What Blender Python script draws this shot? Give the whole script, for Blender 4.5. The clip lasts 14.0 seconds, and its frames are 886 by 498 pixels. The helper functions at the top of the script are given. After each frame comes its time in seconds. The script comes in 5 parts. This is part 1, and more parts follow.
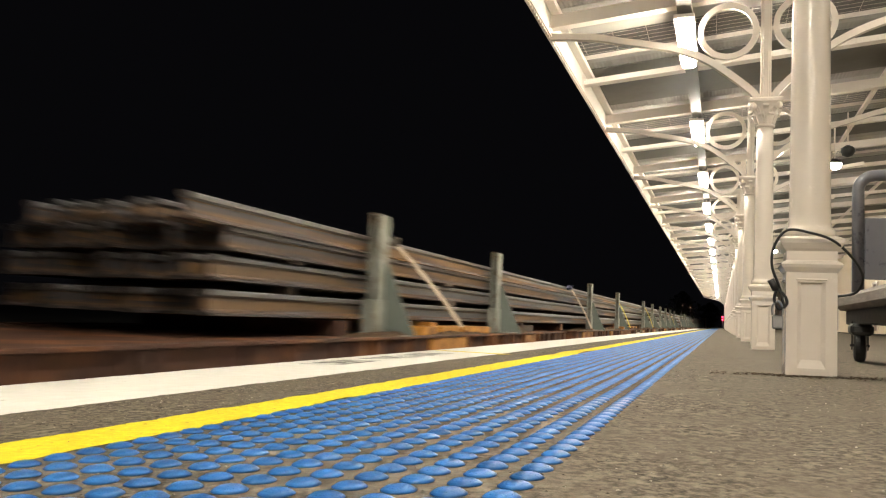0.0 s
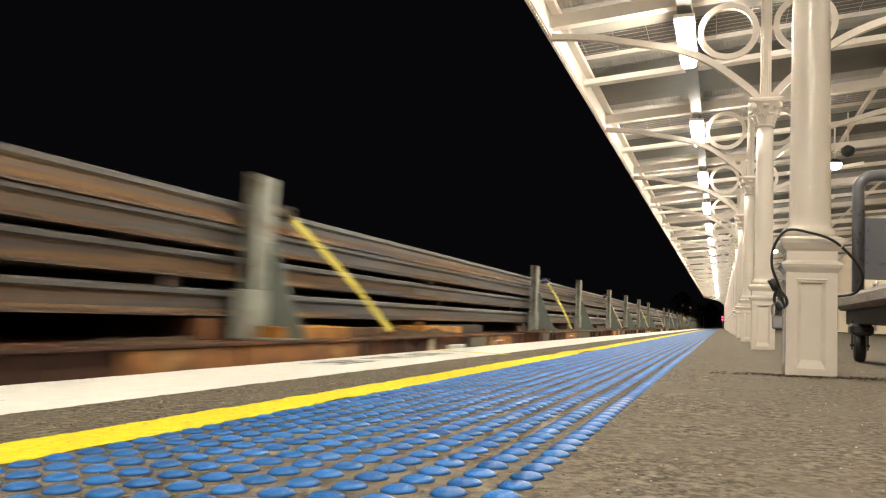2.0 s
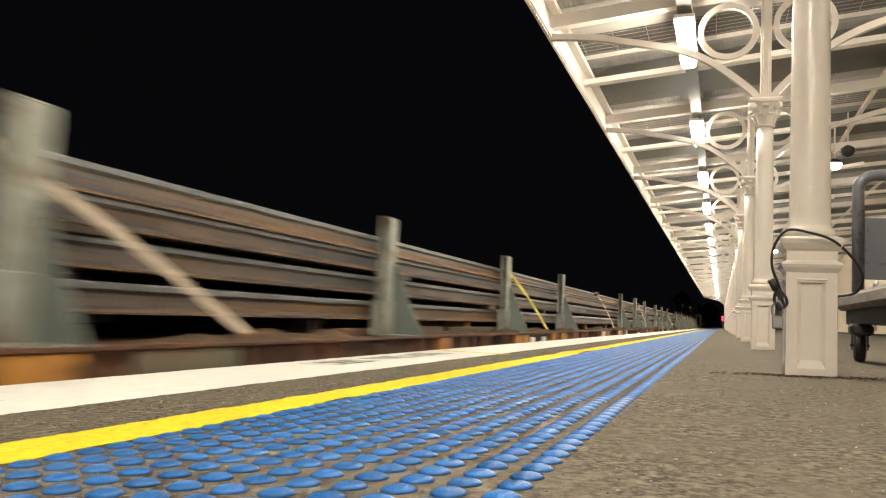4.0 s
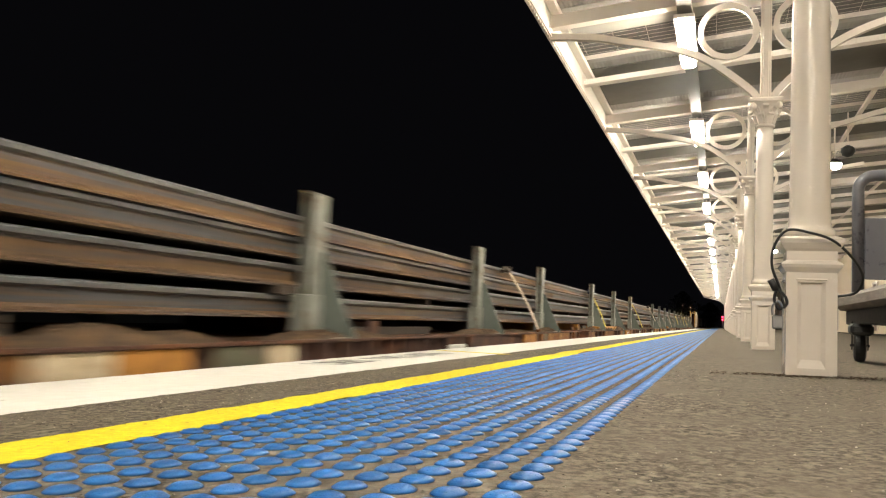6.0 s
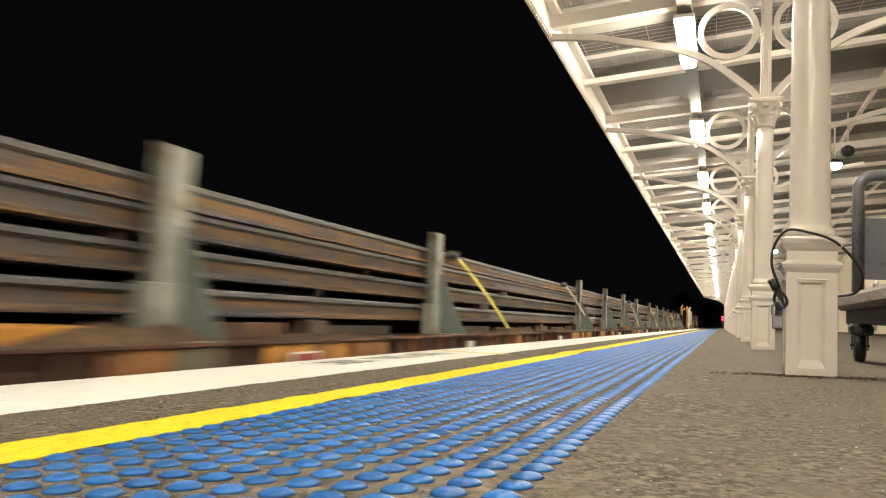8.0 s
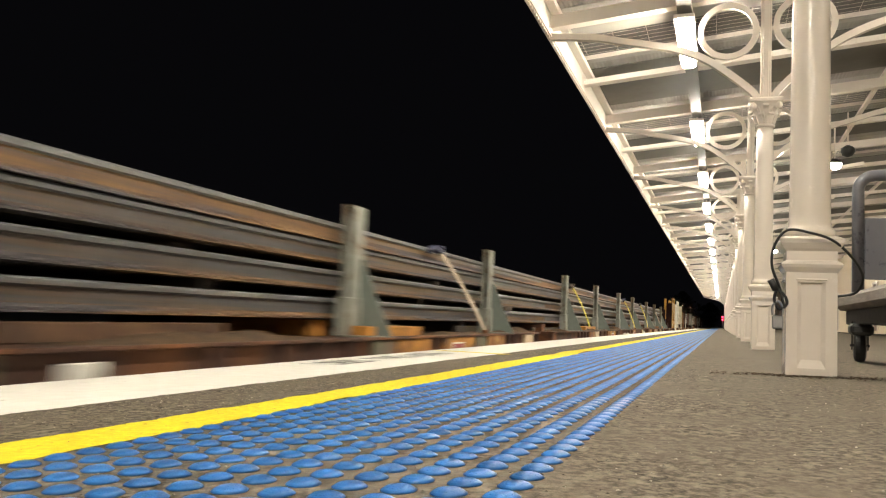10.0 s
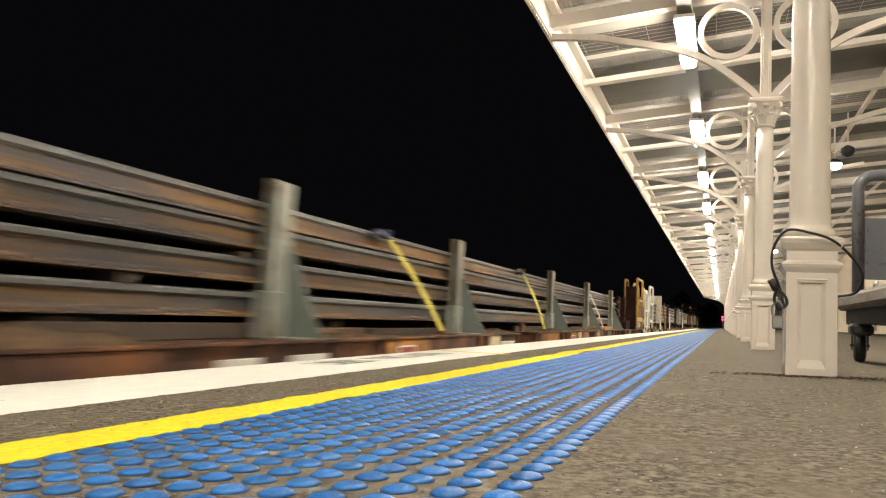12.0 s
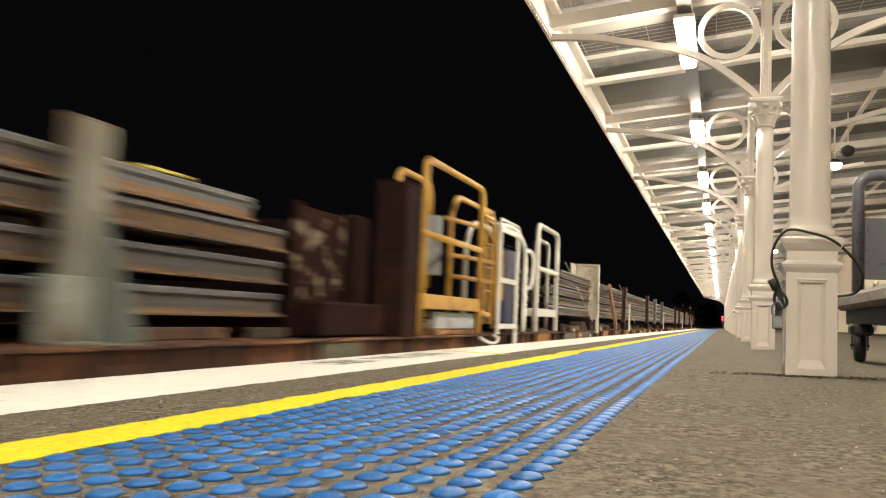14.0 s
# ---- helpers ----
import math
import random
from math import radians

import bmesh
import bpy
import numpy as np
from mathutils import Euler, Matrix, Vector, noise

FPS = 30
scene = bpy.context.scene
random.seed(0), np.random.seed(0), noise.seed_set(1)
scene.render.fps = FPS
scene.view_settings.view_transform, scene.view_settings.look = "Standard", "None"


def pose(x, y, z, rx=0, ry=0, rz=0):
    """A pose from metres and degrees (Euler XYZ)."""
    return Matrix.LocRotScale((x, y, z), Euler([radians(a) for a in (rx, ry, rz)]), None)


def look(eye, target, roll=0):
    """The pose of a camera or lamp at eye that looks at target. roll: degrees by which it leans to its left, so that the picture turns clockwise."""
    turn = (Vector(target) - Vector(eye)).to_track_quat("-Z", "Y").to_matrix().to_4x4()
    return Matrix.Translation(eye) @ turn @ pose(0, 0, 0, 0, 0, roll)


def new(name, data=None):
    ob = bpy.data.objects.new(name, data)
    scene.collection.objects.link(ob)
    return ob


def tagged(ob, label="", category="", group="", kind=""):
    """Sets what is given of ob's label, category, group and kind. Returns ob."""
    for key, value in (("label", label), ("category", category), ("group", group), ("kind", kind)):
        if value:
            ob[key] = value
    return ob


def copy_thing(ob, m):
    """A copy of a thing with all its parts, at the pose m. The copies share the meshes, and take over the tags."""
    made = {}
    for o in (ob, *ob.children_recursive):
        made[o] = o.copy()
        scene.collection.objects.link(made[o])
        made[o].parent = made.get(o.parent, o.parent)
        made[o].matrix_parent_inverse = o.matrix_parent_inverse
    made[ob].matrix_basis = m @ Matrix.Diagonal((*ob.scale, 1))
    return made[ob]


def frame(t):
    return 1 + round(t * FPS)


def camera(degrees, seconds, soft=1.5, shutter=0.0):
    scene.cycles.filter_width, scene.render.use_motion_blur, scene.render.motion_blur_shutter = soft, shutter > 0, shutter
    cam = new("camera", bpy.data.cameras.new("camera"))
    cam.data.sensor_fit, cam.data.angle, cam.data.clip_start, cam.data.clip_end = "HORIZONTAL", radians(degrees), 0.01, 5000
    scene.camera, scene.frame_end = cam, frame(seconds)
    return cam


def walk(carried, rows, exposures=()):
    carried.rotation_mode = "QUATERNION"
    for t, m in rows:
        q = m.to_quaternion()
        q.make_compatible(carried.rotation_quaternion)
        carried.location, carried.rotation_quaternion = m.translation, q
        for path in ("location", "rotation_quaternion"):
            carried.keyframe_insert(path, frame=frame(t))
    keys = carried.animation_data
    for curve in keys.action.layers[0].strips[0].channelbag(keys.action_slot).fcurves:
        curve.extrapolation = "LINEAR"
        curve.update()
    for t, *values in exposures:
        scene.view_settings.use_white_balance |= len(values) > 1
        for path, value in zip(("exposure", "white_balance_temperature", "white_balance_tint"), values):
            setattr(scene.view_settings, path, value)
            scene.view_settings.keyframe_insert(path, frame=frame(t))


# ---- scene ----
V = 10.15                      # speed of the goods train, m/s
FALL = math.tan(radians(2.956))  # crossfall of the platform towards the track
def plat_z(x):
    """Height of the platform: it falls to the track, and is flatter under the canopy."""
    return x * FALL if x < -0.25 else -0.25 * FALL + (x + 0.25) * 0.02


EYE = (0.0, 0.0, 0.2175)

cam = camera(57.82, 14.0, soft=1.2, shutter=0.6)
YAW, TILT, LEAN = radians(-19.273), radians(4.635), 2.57
AIM = (EYE[0] + math.sin(YAW) * math.cos(TILT), EYE[1] + math.cos(YAW) * math.cos(TILT), EYE[2] + math.sin(TILT))
walk(cam, [(0.0, look(EYE, AIM, LEAN)), (14.0, look(EYE, AIM, LEAN))])

# ---- world and exposure ----
world = bpy.data.worlds.new("night")
scene.world = world
world.use_nodes = True
world.node_tree.nodes["Background"].inputs[0].default_value = (0.30, 0.29, 0.36, 1)
world.node_tree.nodes["Background"].inputs[1].default_value = 0.0072
scene.view_settings.exposure = 0.0
TUBE_POWER = 200.0


# ---- materials ----
def material(name, colour, rough=0.6, metal=0.0, second=None, scale=6.0, amount=0.5, bump=0.0, bump_scale=60.0,
             third=None, third_scale=1.2, third_cut=0.58, third_soft=0.12, stretch=None, vary=0.0, coat=0.0, spec=0.5, island=False, wide=0.0):
    """A surface with grain at a small and a large scale, and, where given, a third colour in blotches."""
    m = bpy.data.materials.new(name)
    m.use_nodes = True
    n, l = m.node_tree.nodes, m.node_tree.links
    b = n["Principled BSDF"]
    b.inputs["Roughness"].default_value, b.inputs["Metallic"].default_value = rough, metal
    b.inputs["Coat Weight"].default_value = coat
    b.inputs["Specular IOR Level"].default_value = spec
    co = n.new("ShaderNodeTexCoord").outputs["Object"]
    if stretch:
        mp = n.new("ShaderNodeMapping")
        mp.inputs["Scale"].default_value = stretch
        l.new(co, mp.inputs[0])
        co = mp.outputs[0]
    second = second or tuple(c * 0.75 for c in colour)

    def noise_at(s, detail=6.0):
        t = n.new("ShaderNodeTexNoise")
        t.inputs["Scale"].default_value, t.inputs["Detail"].default_value = s, detail
        t.inputs["Roughness"].default_value = 0.65
        l.new(co, t.inputs["Vector"])
        return t.outputs["Fac"]

    def mix(fac, a, c):
        x = n.new("ShaderNodeMix")
        x.data_type = "RGBA"
        l.new(fac, x.inputs["Factor"])
        for sock, val in ((x.inputs["A"], a), (x.inputs["B"], c)):
            if isinstance(val, tuple):
                sock.default_value = (*val, 1)
            else:
                l.new(val, sock)
        return x.outputs["Result"]

    def ramp(fac, lo, hi):
        r = n.new("ShaderNodeMapRange")
        r.inputs["From Min"].default_value, r.inputs["From Max"].default_value = lo, hi
        l.new(fac, r.inputs["Value"])
        return r.outputs["Result"]

    out = mix(ramp(noise_at(scale), 0.5 - amount / 2, 0.5 + amount / 2), colour, second)
    if third:
        out = mix(ramp(noise_at(third_scale, 8.0), third_cut - third_soft, third_cut + third_soft), out, third)
    if wide:
        out = mix(ramp(noise_at(2.3, 3.0), 0.35, 0.72), out, tuple(c * (1 - wide) for c in colour))
        out = mix(ramp(noise_at(9.0, 5.0), 0.60, 0.74), out, tuple(c * (1 - 2 * wide) for c in colour))
    if vary:
        if island:
            rnd = n.new("ShaderNodeNewGeometry").outputs["Random Per Island"]
        else:
            rnd = n.new("ShaderNodeObjectInfo").outputs["Random"]
        h = n.new("ShaderNodeHueSaturation")
        l.new(ramp(rnd, 0, 1), h.inputs["Value"])
        n[h.name].inputs["Value"].default_value = 1
        r = n.new("ShaderNodeMapRange")
        r.inputs["To Min"].default_value, r.inputs["To Max"].default_value = 1 - vary, 1 + vary
        l.new(rnd, r.inputs["Value"])
        l.new(r.outputs["Result"], h.inputs["Value"])
        l.new(out, h.inputs["Color"])
        out = h.outputs["Color"]
    l.new(out, b.inputs["Base Color"])
    rr = n.new("ShaderNodeMapRange")
    rr.inputs["To Min"].default_value, rr.inputs["To Max"].default_value = max(rough - 0.12, 0.03), min(rough + 0.12, 1)
    l.new(noise_at(scale * 2.3), rr.inputs["Value"])
    l.new(rr.outputs["Result"], b.inputs["Roughness"])
    if bump:
        bp = n.new("ShaderNodeBump")
        bp.inputs["Strength"].default_value, bp.inputs["Distance"].default_value = bump, 0.004
        l.new(noise_at(bump_scale, 4.0), bp.inputs["Height"])
        l.new(bp.outputs["Normal"], b.inputs["Normal"])
    return m


def glowing(name, colour, strength):
    m = bpy.data.materials.new(name)
    m.use_nodes = True
    b = m.node_tree.nodes["Principled BSDF"]
    b.inputs["Base Color"].default_value = (0.8, 0.8, 0.8, 1)
    b.inputs["Emission Color"].default_value = (*colour, 1)
    b.inputs["Emission Strength"].default_value = strength
    return m


CREAM = material("cream_paint", (0.80, 0.725, 0.645), 0.24, second=(0.75, 0.675, 0.59), scale=3, amount=0.8, bump=0.10, bump_scale=30, third=(0.62, 0.54, 0.43), third_scale=2.2, third_cut=0.74, coat=0.25)
CREAM_STEEL = material("cream_steel_paint", (0.78, 0.715, 0.645), 0.42, second=(0.70, 0.63, 0.55), scale=4, amount=0.8, bump=0.08)
ASPHALT = material("asphalt", (0.190, 0.160, 0.120), 0.92, second=(0.026, 0.022, 0.018), scale=62, amount=0.20, bump=1.0, bump_scale=58, third=(0.25, 0.214, 0.165), third_scale=24, third_cut=0.60, third_soft=0.06, spec=0.1, wide=0.28)
WHITE_PAINT = material("white_line_paint", (0.86, 0.84, 0.78), 0.7, second=(0.74, 0.71, 0.64), scale=9, amount=0.5, bump=0.3, bump_scale=120, third=(0.42, 0.38, 0.31), third_scale=20, third_cut=0.69, third_soft=0.04, spec=0.2)
YELLOW_PAINT = material("yellow_line_paint", (0.86, 0.70, 0.028), 0.75, second=(0.68, 0.50, 0.022), scale=45, amount=0.30, bump=1.0, bump_scale=75, third=(0.22, 0.16, 0.05), third_scale=55, third_cut=0.65, third_soft=0.03, spec=0.2)
BLUE = material("blue_tactile_plastic", (0.026, 0.145, 0.42), 0.33, second=(0.018, 0.115, 0.36), scale=40, amount=0.6, bump=0.25, bump_scale=300, vary=0.16, spec=0.42, island=False)
BLUE_FAR = material("blue_tactile_plastic_joined", (0.026, 0.145, 0.42), 0.50, second=(0.018, 0.115, 0.36), scale=40, amount=0.6, bump=0.25, bump_scale=300, vary=0.22, spec=0.22, island=True)
ROOF = material("zinc_roof_sheet", (0.34, 0.325, 0.295), 0.5, metal=0.2, second=(0.24, 0.225, 0.20), scale=2.5, amount=0.6, third=(0.2, 0.185, 0.155), third_scale=0.9, third_cut=0.62)
FLAT_ROOF = material("grey_roof_lining", (0.105, 0.10, 0.083), 0.6, second=(0.08, 0.075, 0.062), scale=1.5, amount=0.8)
PALE_ROOF = material("pale_roof_sheet", (0.36, 0.345, 0.31), 0.5, second=(0.29, 0.275, 0.245), scale=2, amount=0.7, stretch=(0.3, 3, 1))
SKYLIGHT = material("dark_wired_glass", (0.022, 0.018, 0.015), 0.3, second=(0.04, 0.032, 0.026), scale=5, amount=0.5, stretch=(0.4, 9, 1))
DARK_JOINT = material("dark_joint_filler", (0.02, 0.018, 0.015), 0.9, scale=30)
GRIT = material("loose_grit", (0.34, 0.30, 0.245), 0.85, second=(0.04, 0.034, 0.028), scale=90, amount=0.2, vary=0.6, island=True)
DRY_LEAF = material("dry_dark_leaf", (0.045, 0.032, 0.02), 0.8, second=(0.10, 0.06, 0.025), scale=40, vary=0.4, island=True)
BRICK_PAINT = material("cream_rendered_wall", (0.62, 0.52, 0.38), 0.8, second=(0.55, 0.45, 0.32), scale=2, amount=0.7, bump=0.2, bump_scale=30)
DARK_WOOD = material("dark_door_paint", (0.10, 0.055, 0.04), 0.5, scale=3)
OLD_TIMBER = material("blackened_timber", (0.075, 0.05, 0.032), 0.9, second=(0.04, 0.03, 0.022), scale=8, vary=0.4)
GLASS_DARK = material("dark_window_glass", (0.02, 0.022, 0.024), 0.08, scale=2)
RAIL = material("weathered_rail_web", (0.090, 0.090, 0.097), 0.5, metal=0.3, second=(0.040, 0.036, 0.036), scale=3.0, amount=0.34, stretch=(1, 0.22, 7.0), bump=0.2, bump_scale=30, third=(0.140, 0.079, 0.033), third_scale=1.3, third_cut=0.52, third_soft=0.08, vary=0.3)
RAIL_RUST = material("rusty_rail_foot", (0.168, 0.098, 0.044), 0.75, metal=0.0, second=(0.085, 0.050, 0.034), scale=2.6, amount=0.36, stretch=(1, 0.22, 5.0), bump=0.2, bump_scale=30, third=(0.066, 0.060, 0.062), third_scale=1.3, third_cut=0.52, third_soft=0.06, vary=0.3, spec=0.2)
# steel grey of the rail head, made paler for the lamplight it catches
RAIL_HEAD = material("steel_rail_head_with_lit_tone", (0.195, 0.203, 0.22), 0.33, metal=0.4, second=(0.12, 0.118, 0.12), scale=2.5, amount=0.4, stretch=(1, 0.15, 6.0), third=(0.105, 0.070, 0.048), third_scale=1.1, third_cut=0.58, vary=0.25)
RAIL_END = material("sawn_rail_end", (0.050, 0.040, 0.036), 0.7, metal=0.2, second=(0.028, 0.024, 0.022), scale=20, vary=0.4)
SILL = material("rusty_wagon_sill", (0.075, 0.034, 0.024), 0.75, second=(0.042, 0.024, 0.018), scale=4, amount=0.6, bump=0.3, third=(0.17, 0.070, 0.028), third_scale=1.7, third_cut=0.56, third_soft=0.08, spec=0.2)
SILL_ORANGE = material("orange_wagon_paint", (0.54, 0.25, 0.045), 0.65, second=(0.20, 0.085, 0.028), scale=4, amount=0.5, bump=0.25, third=(0.08, 0.04, 0.022), third_scale=3.5, third_cut=0.58, third_soft=0.07, spec=0.2)
SILL_CREAM = material("stained_cream_paint", (0.62, 0.53, 0.38), 0.7, second=(0.44, 0.35, 0.22), scale=5, amount=0.5, bump=0.2, third=(0.22, 0.12, 0.05), third_scale=4.0, third_cut=0.60, third_soft=0.06, spec=0.2)
SILL_MOTTLED = material("rust_mottled_paint", (0.30, 0.13, 0.04), 0.75, second=(0.085, 0.042, 0.026), scale=3.5, amount=0.4, bump=0.3, third=(0.42, 0.24, 0.09), third_scale=3.0, third_cut=0.58, third_soft=0.06, spec=0.2)
SILL_GREEN = material("faded_green_wagon_paint", (0.10, 0.11, 0.06), 0.7, second=(0.07, 0.06, 0.04), scale=5, amount=0.6, third=(0.12, 0.06, 0.035), third_scale=2.0, third_cut=0.58)
POST = material("grey_green_stanchion_paint", (0.29, 0.30, 0.265), 0.6, second=(0.17, 0.175, 0.145), scale=6, amount=0.35, bump=0.3, third=(0.13, 0.085, 0.05), third_scale=4.5, third_cut=0.57, third_soft=0.06, vary=0.15)
POST_WORN = material("rust_streaked_post_paint", (0.25, 0.25, 0.215), 0.6, second=(0.12, 0.10, 0.07), scale=6, amount=0.5, bump=0.25, third=(0.17, 0.085, 0.035), third_scale=3.2, third_cut=0.55, third_soft=0.05, stretch=(1, 1, 0.6), spec=0.2)
GUSSET = material("grey_green_gusset_paint", (0.15, 0.175, 0.155), 0.6, second=(0.11, 0.125, 0.11), scale=6, amount=0.6, bump=0.2, third=(0.12, 0.085, 0.055), third_scale=5, third_cut=0.7)
TIMBER = material("dunnage_timber", (0.33, 0.17, 0.07), 0.8, second=(0.20, 0.11, 0.05), scale=8, amount=0.6, stretch=(1, 4, 4), vary=0.4)
STRAP_Y = material("yellow_webbing", (0.66, 0.56, 0.10), 0.75, second=(0.54, 0.44, 0.08), scale=12, amount=0.6, bump=0.2, bump_scale=300)
STRAP_W = material("dirty_white_webbing", (0.56, 0.46, 0.36), 0.8, second=(0.44, 0.35, 0.26), scale=12, amount=0.6, bump=0.2, bump_scale=300)
STRAP_B = material("blue_webbing", (0.03, 0.034, 0.075), 0.8, scale=12)
OLD_STRAP = material("greasy_brown_webbing", (0.075, 0.055, 0.04), 0.85, second=(0.03, 0.025, 0.02), scale=14)
BLACK = material("black_rubber", (0.018, 0.018, 0.018), 0.55, scale=8, bump=0.2)
STEEL = material("galvanised_steel", (0.42, 0.43, 0.44), 0.35, metal=0.9, scale=20)
GREY_PAINT = material("grey_trolley_paint", (0.105, 0.105, 0.12), 0.3, second=(0.085, 0.085, 0.10), scale=9, amount=0.6, bump=0.25, bump_scale=120, coat=0.3)
WOOD = material("weathered_trolley_board", (0.26, 0.22, 0.185), 0.75, second=(0.075, 0.062, 0.052), scale=9, amount=0.7, stretch=(6, 0.6, 6), bump=0.4, bump_scale=30)
BROWN = material("dark_brown_bulkhead_paint", (0.022, 0.0105, 0.0092), 0.85, second=(0.016, 0.0075, 0.0065), scale=3, amount=0.7, bump=0.2, third=(0.05, 0.02, 0.013), third_scale=2, third_cut=0.64, spec=0.05)
STAINED = material("brown_wall_with_scraped_patches", (0.028, 0.010, 0.008), 0.85, second=(0.015, 0.007, 0.006), scale=3, amount=0.7, third=(0.20, 0.165, 0.12), third_scale=5.5, third_cut=0.58, third_soft=0.04, spec=0.05)
YELLOW_RAIL = material("yellow_handrail_paint", (0.54, 0.32, 0.05), 0.5, second=(0.40, 0.21, 0.035), scale=7, amount=0.6, third=(0.26, 0.10, 0.035), third_scale=5, third_cut=0.60)
WHITE_RAIL = material("white_handrail_paint", (0.72, 0.70, 0.64), 0.5, second=(0.6, 0.57, 0.5), scale=7, amount=0.6, third=(0.3, 0.25, 0.18), third_scale=8, third_cut=0.7)
CREAM_PLATE = material("cream_bulkhead_paint", (0.82, 0.76, 0.63), 0.6, second=(0.48, 0.43, 0.34), scale=3, amount=0.7, third=(0.25, 0.18, 0.11), third_scale=3, third_cut=0.68)
BALLAST = material("track_ballast", (0.07, 0.06, 0.05), 0.9, second=(0.03, 0.027, 0.024), scale=25, amount=0.4, bump=1.0, bump_scale=25)
GROUND = material("dark_ground", (0.05, 0.047, 0.035), 0.95, second=(0.03, 0.03, 0.022), scale=0.6, amount=0.6)
LEAF = material("dark_foliage", (0.045, 0.06, 0.03), 0.8, second=(0.03, 0.04, 0.02), scale=2, vary=0.3, island=True)
BARK = material("tree_bark", (0.09, 0.07, 0.05), 0.9, scale=6, bump=0.5)
TUBE = glowing("fluorescent_diffuser", (1.0, 0.92, 0.77), TUBE_POWER)
FLOOD = glowing("floodlight_lens", (1.0, 0.93, 0.80), 190.0)
RED_LAMP = glowing("red_signal_lens", (1.0, 0.03, 0.06), 12.0)
AMBER_LAMP = glowing("sodium_lamp", (1.0, 0.45, 0.14), 60.0)


# ---- building helpers ----
def part(name, bm, mat, parent=None, label=""):
    me = bpy.data.meshes.new(name)
    bmesh.ops.recalc_face_normals(bm, faces=bm.faces)
    bm.to_mesh(me)
    bm.free()
    for mm in (mat if isinstance(mat, (list, tuple)) else [mat]):
        me.materials.append(mm)
    ob = new(name, me)
    if parent:
        ob.parent = parent
    return tagged(ob, label)


def smooth(ob):
    for f in ob.data.polygons:
        f.use_smooth = True
    return ob


def box(bm, x0, x1, y0, y1, z0, z1, bevel=0.0, mat=0):
    r = bmesh.ops.create_cube(bm, size=1.0, matrix=Matrix.Translation(((x0 + x1) / 2, (y0 + y1) / 2, (z0 + z1) / 2)) @ Matrix.Diagonal((x1 - x0, y1 - y0, z1 - z0, 1)))
    fs = {f for v in r["verts"] for f in v.link_faces}
    for f in fs:
        f.material_index = mat
    if bevel:
        es = list({e for v in r["verts"] for e in v.link_edges})
        bmesh.ops.bevel(bm, geom=es, offset=bevel, segments=1, affect="EDGES")
    return bm


def boxed(*a, **k):
    return box(bmesh.new(), *a, **k)


def lathe(bm, profile, sides=24, centre=(0, 0), turn=0.0):
    """Turn (radius, height) pairs round a vertical axis."""
    rings = []
    for r, z in profile:
        rings.append([bm.verts.new((centre[0] + r * math.cos(turn + 2 * math.pi * k / sides), centre[1] + r * math.sin(turn + 2 * math.pi * k / sides), z)) for k in range(sides)])
    for a, b in zip(rings, rings[1:]):
        for k in range(sides):
            bm.faces.new((a[k], a[(k + 1) % sides], b[(k + 1) % sides], b[k]))
    bm.faces.new(list(reversed(rings[0])))
    bm.faces.new(rings[-1])
    return bm


def square_stack(bm, profile, centre=(0, 0)):
    """A square moulded block from (half width, height) pairs."""
    return lathe(bm, [(h * math.sqrt(2), z) for h, z in profile], 4, centre, math.pi / 4)


def tube(bm, points, r=0.02, sides=8, closed=False):
    """A round bar along points."""
    pts = [Vector(p) for p in points]
    rings, up = [], None
    n = len(pts)
    for i, p in enumerate(pts):
        a = pts[i - 1] if (i > 0 or closed) else p
        b = pts[(i + 1) % n] if (i < n - 1 or closed) else p
        d = (b - a).normalized()
        if up is None:
            up = d.orthogonal().normalized()
        up = (up - d * up.dot(d)).normalized()
        side = d.cross(up)
        rings.append([bm.verts.new(p + r * (math.cos(2 * math.pi * k / sides) * up + math.sin(2 * math.pi * k / sides) * side)) for k in range(sides)])
    pairs = list(zip(rings, rings[1:])) + ([(rings[-1], rings[0])] if closed else [])
    for a, b in pairs:
        for k in range(sides):
            bm.faces.new((a[k], a[(k + 1) % sides], b[(k + 1) % sides], b[k]))
    if not closed:
        bm.faces.new(list(reversed(rings[0])))
        bm.faces.new(rings[-1])
    return bm


def sweep(bm, points, width, depth, across=Vector((0, 1, 0)), closed=False):
    """A flat bar along points: width measured across, depth in the plane of the curve."""
    pts = [Vector(p) for p in points]
    n, rings = len(pts), []
    for i, p in enumerate(pts):
        a = pts[i - 1] if (i > 0 or closed) else p
        b = pts[(i + 1) % n] if (i < n - 1 or closed) else p
        d = (b - a).normalized()
        nrm = d.cross(across).normalized()
        rings.append([bm.verts.new(p + across * (sx * width / 2) + nrm * (sz * depth / 2)) for sx, sz in ((-1, -1), (1, -1), (1, 1), (-1, 1))])
    pairs = list(zip(rings, rings[1:])) + ([(rings[-1], rings[0])] if closed else [])
    for a, b in pairs:
        for k in range(4):
            bm.faces.new((a[k], a[(k + 1) % 4], b[(k + 1) % 4], b[k]))
    if not closed:
        bm.faces.new(list(reversed(rings[0])))
        bm.faces.new(rings[-1])
    return bm


def spline(points, steps=8):
    """Catmull-Rom through points."""
    P = [Vector(p) for p in points]
    P = [2 * P[0] - P[1]] + P + [2 * P[-1] - P[-2]]
    out = []
    for i in range(1, len(P) - 2):
        a, b, c, d = P[i - 1:i + 3]
        for k in range(steps):
            t = k / steps
            out.append(0.5 * ((2 * b) + (c - a) * t + (2 * a - 5 * b + 4 * c - d) * t * t + (3 * b - a - 3 * c + d) * t ** 3))
    return out + [P[-2]]


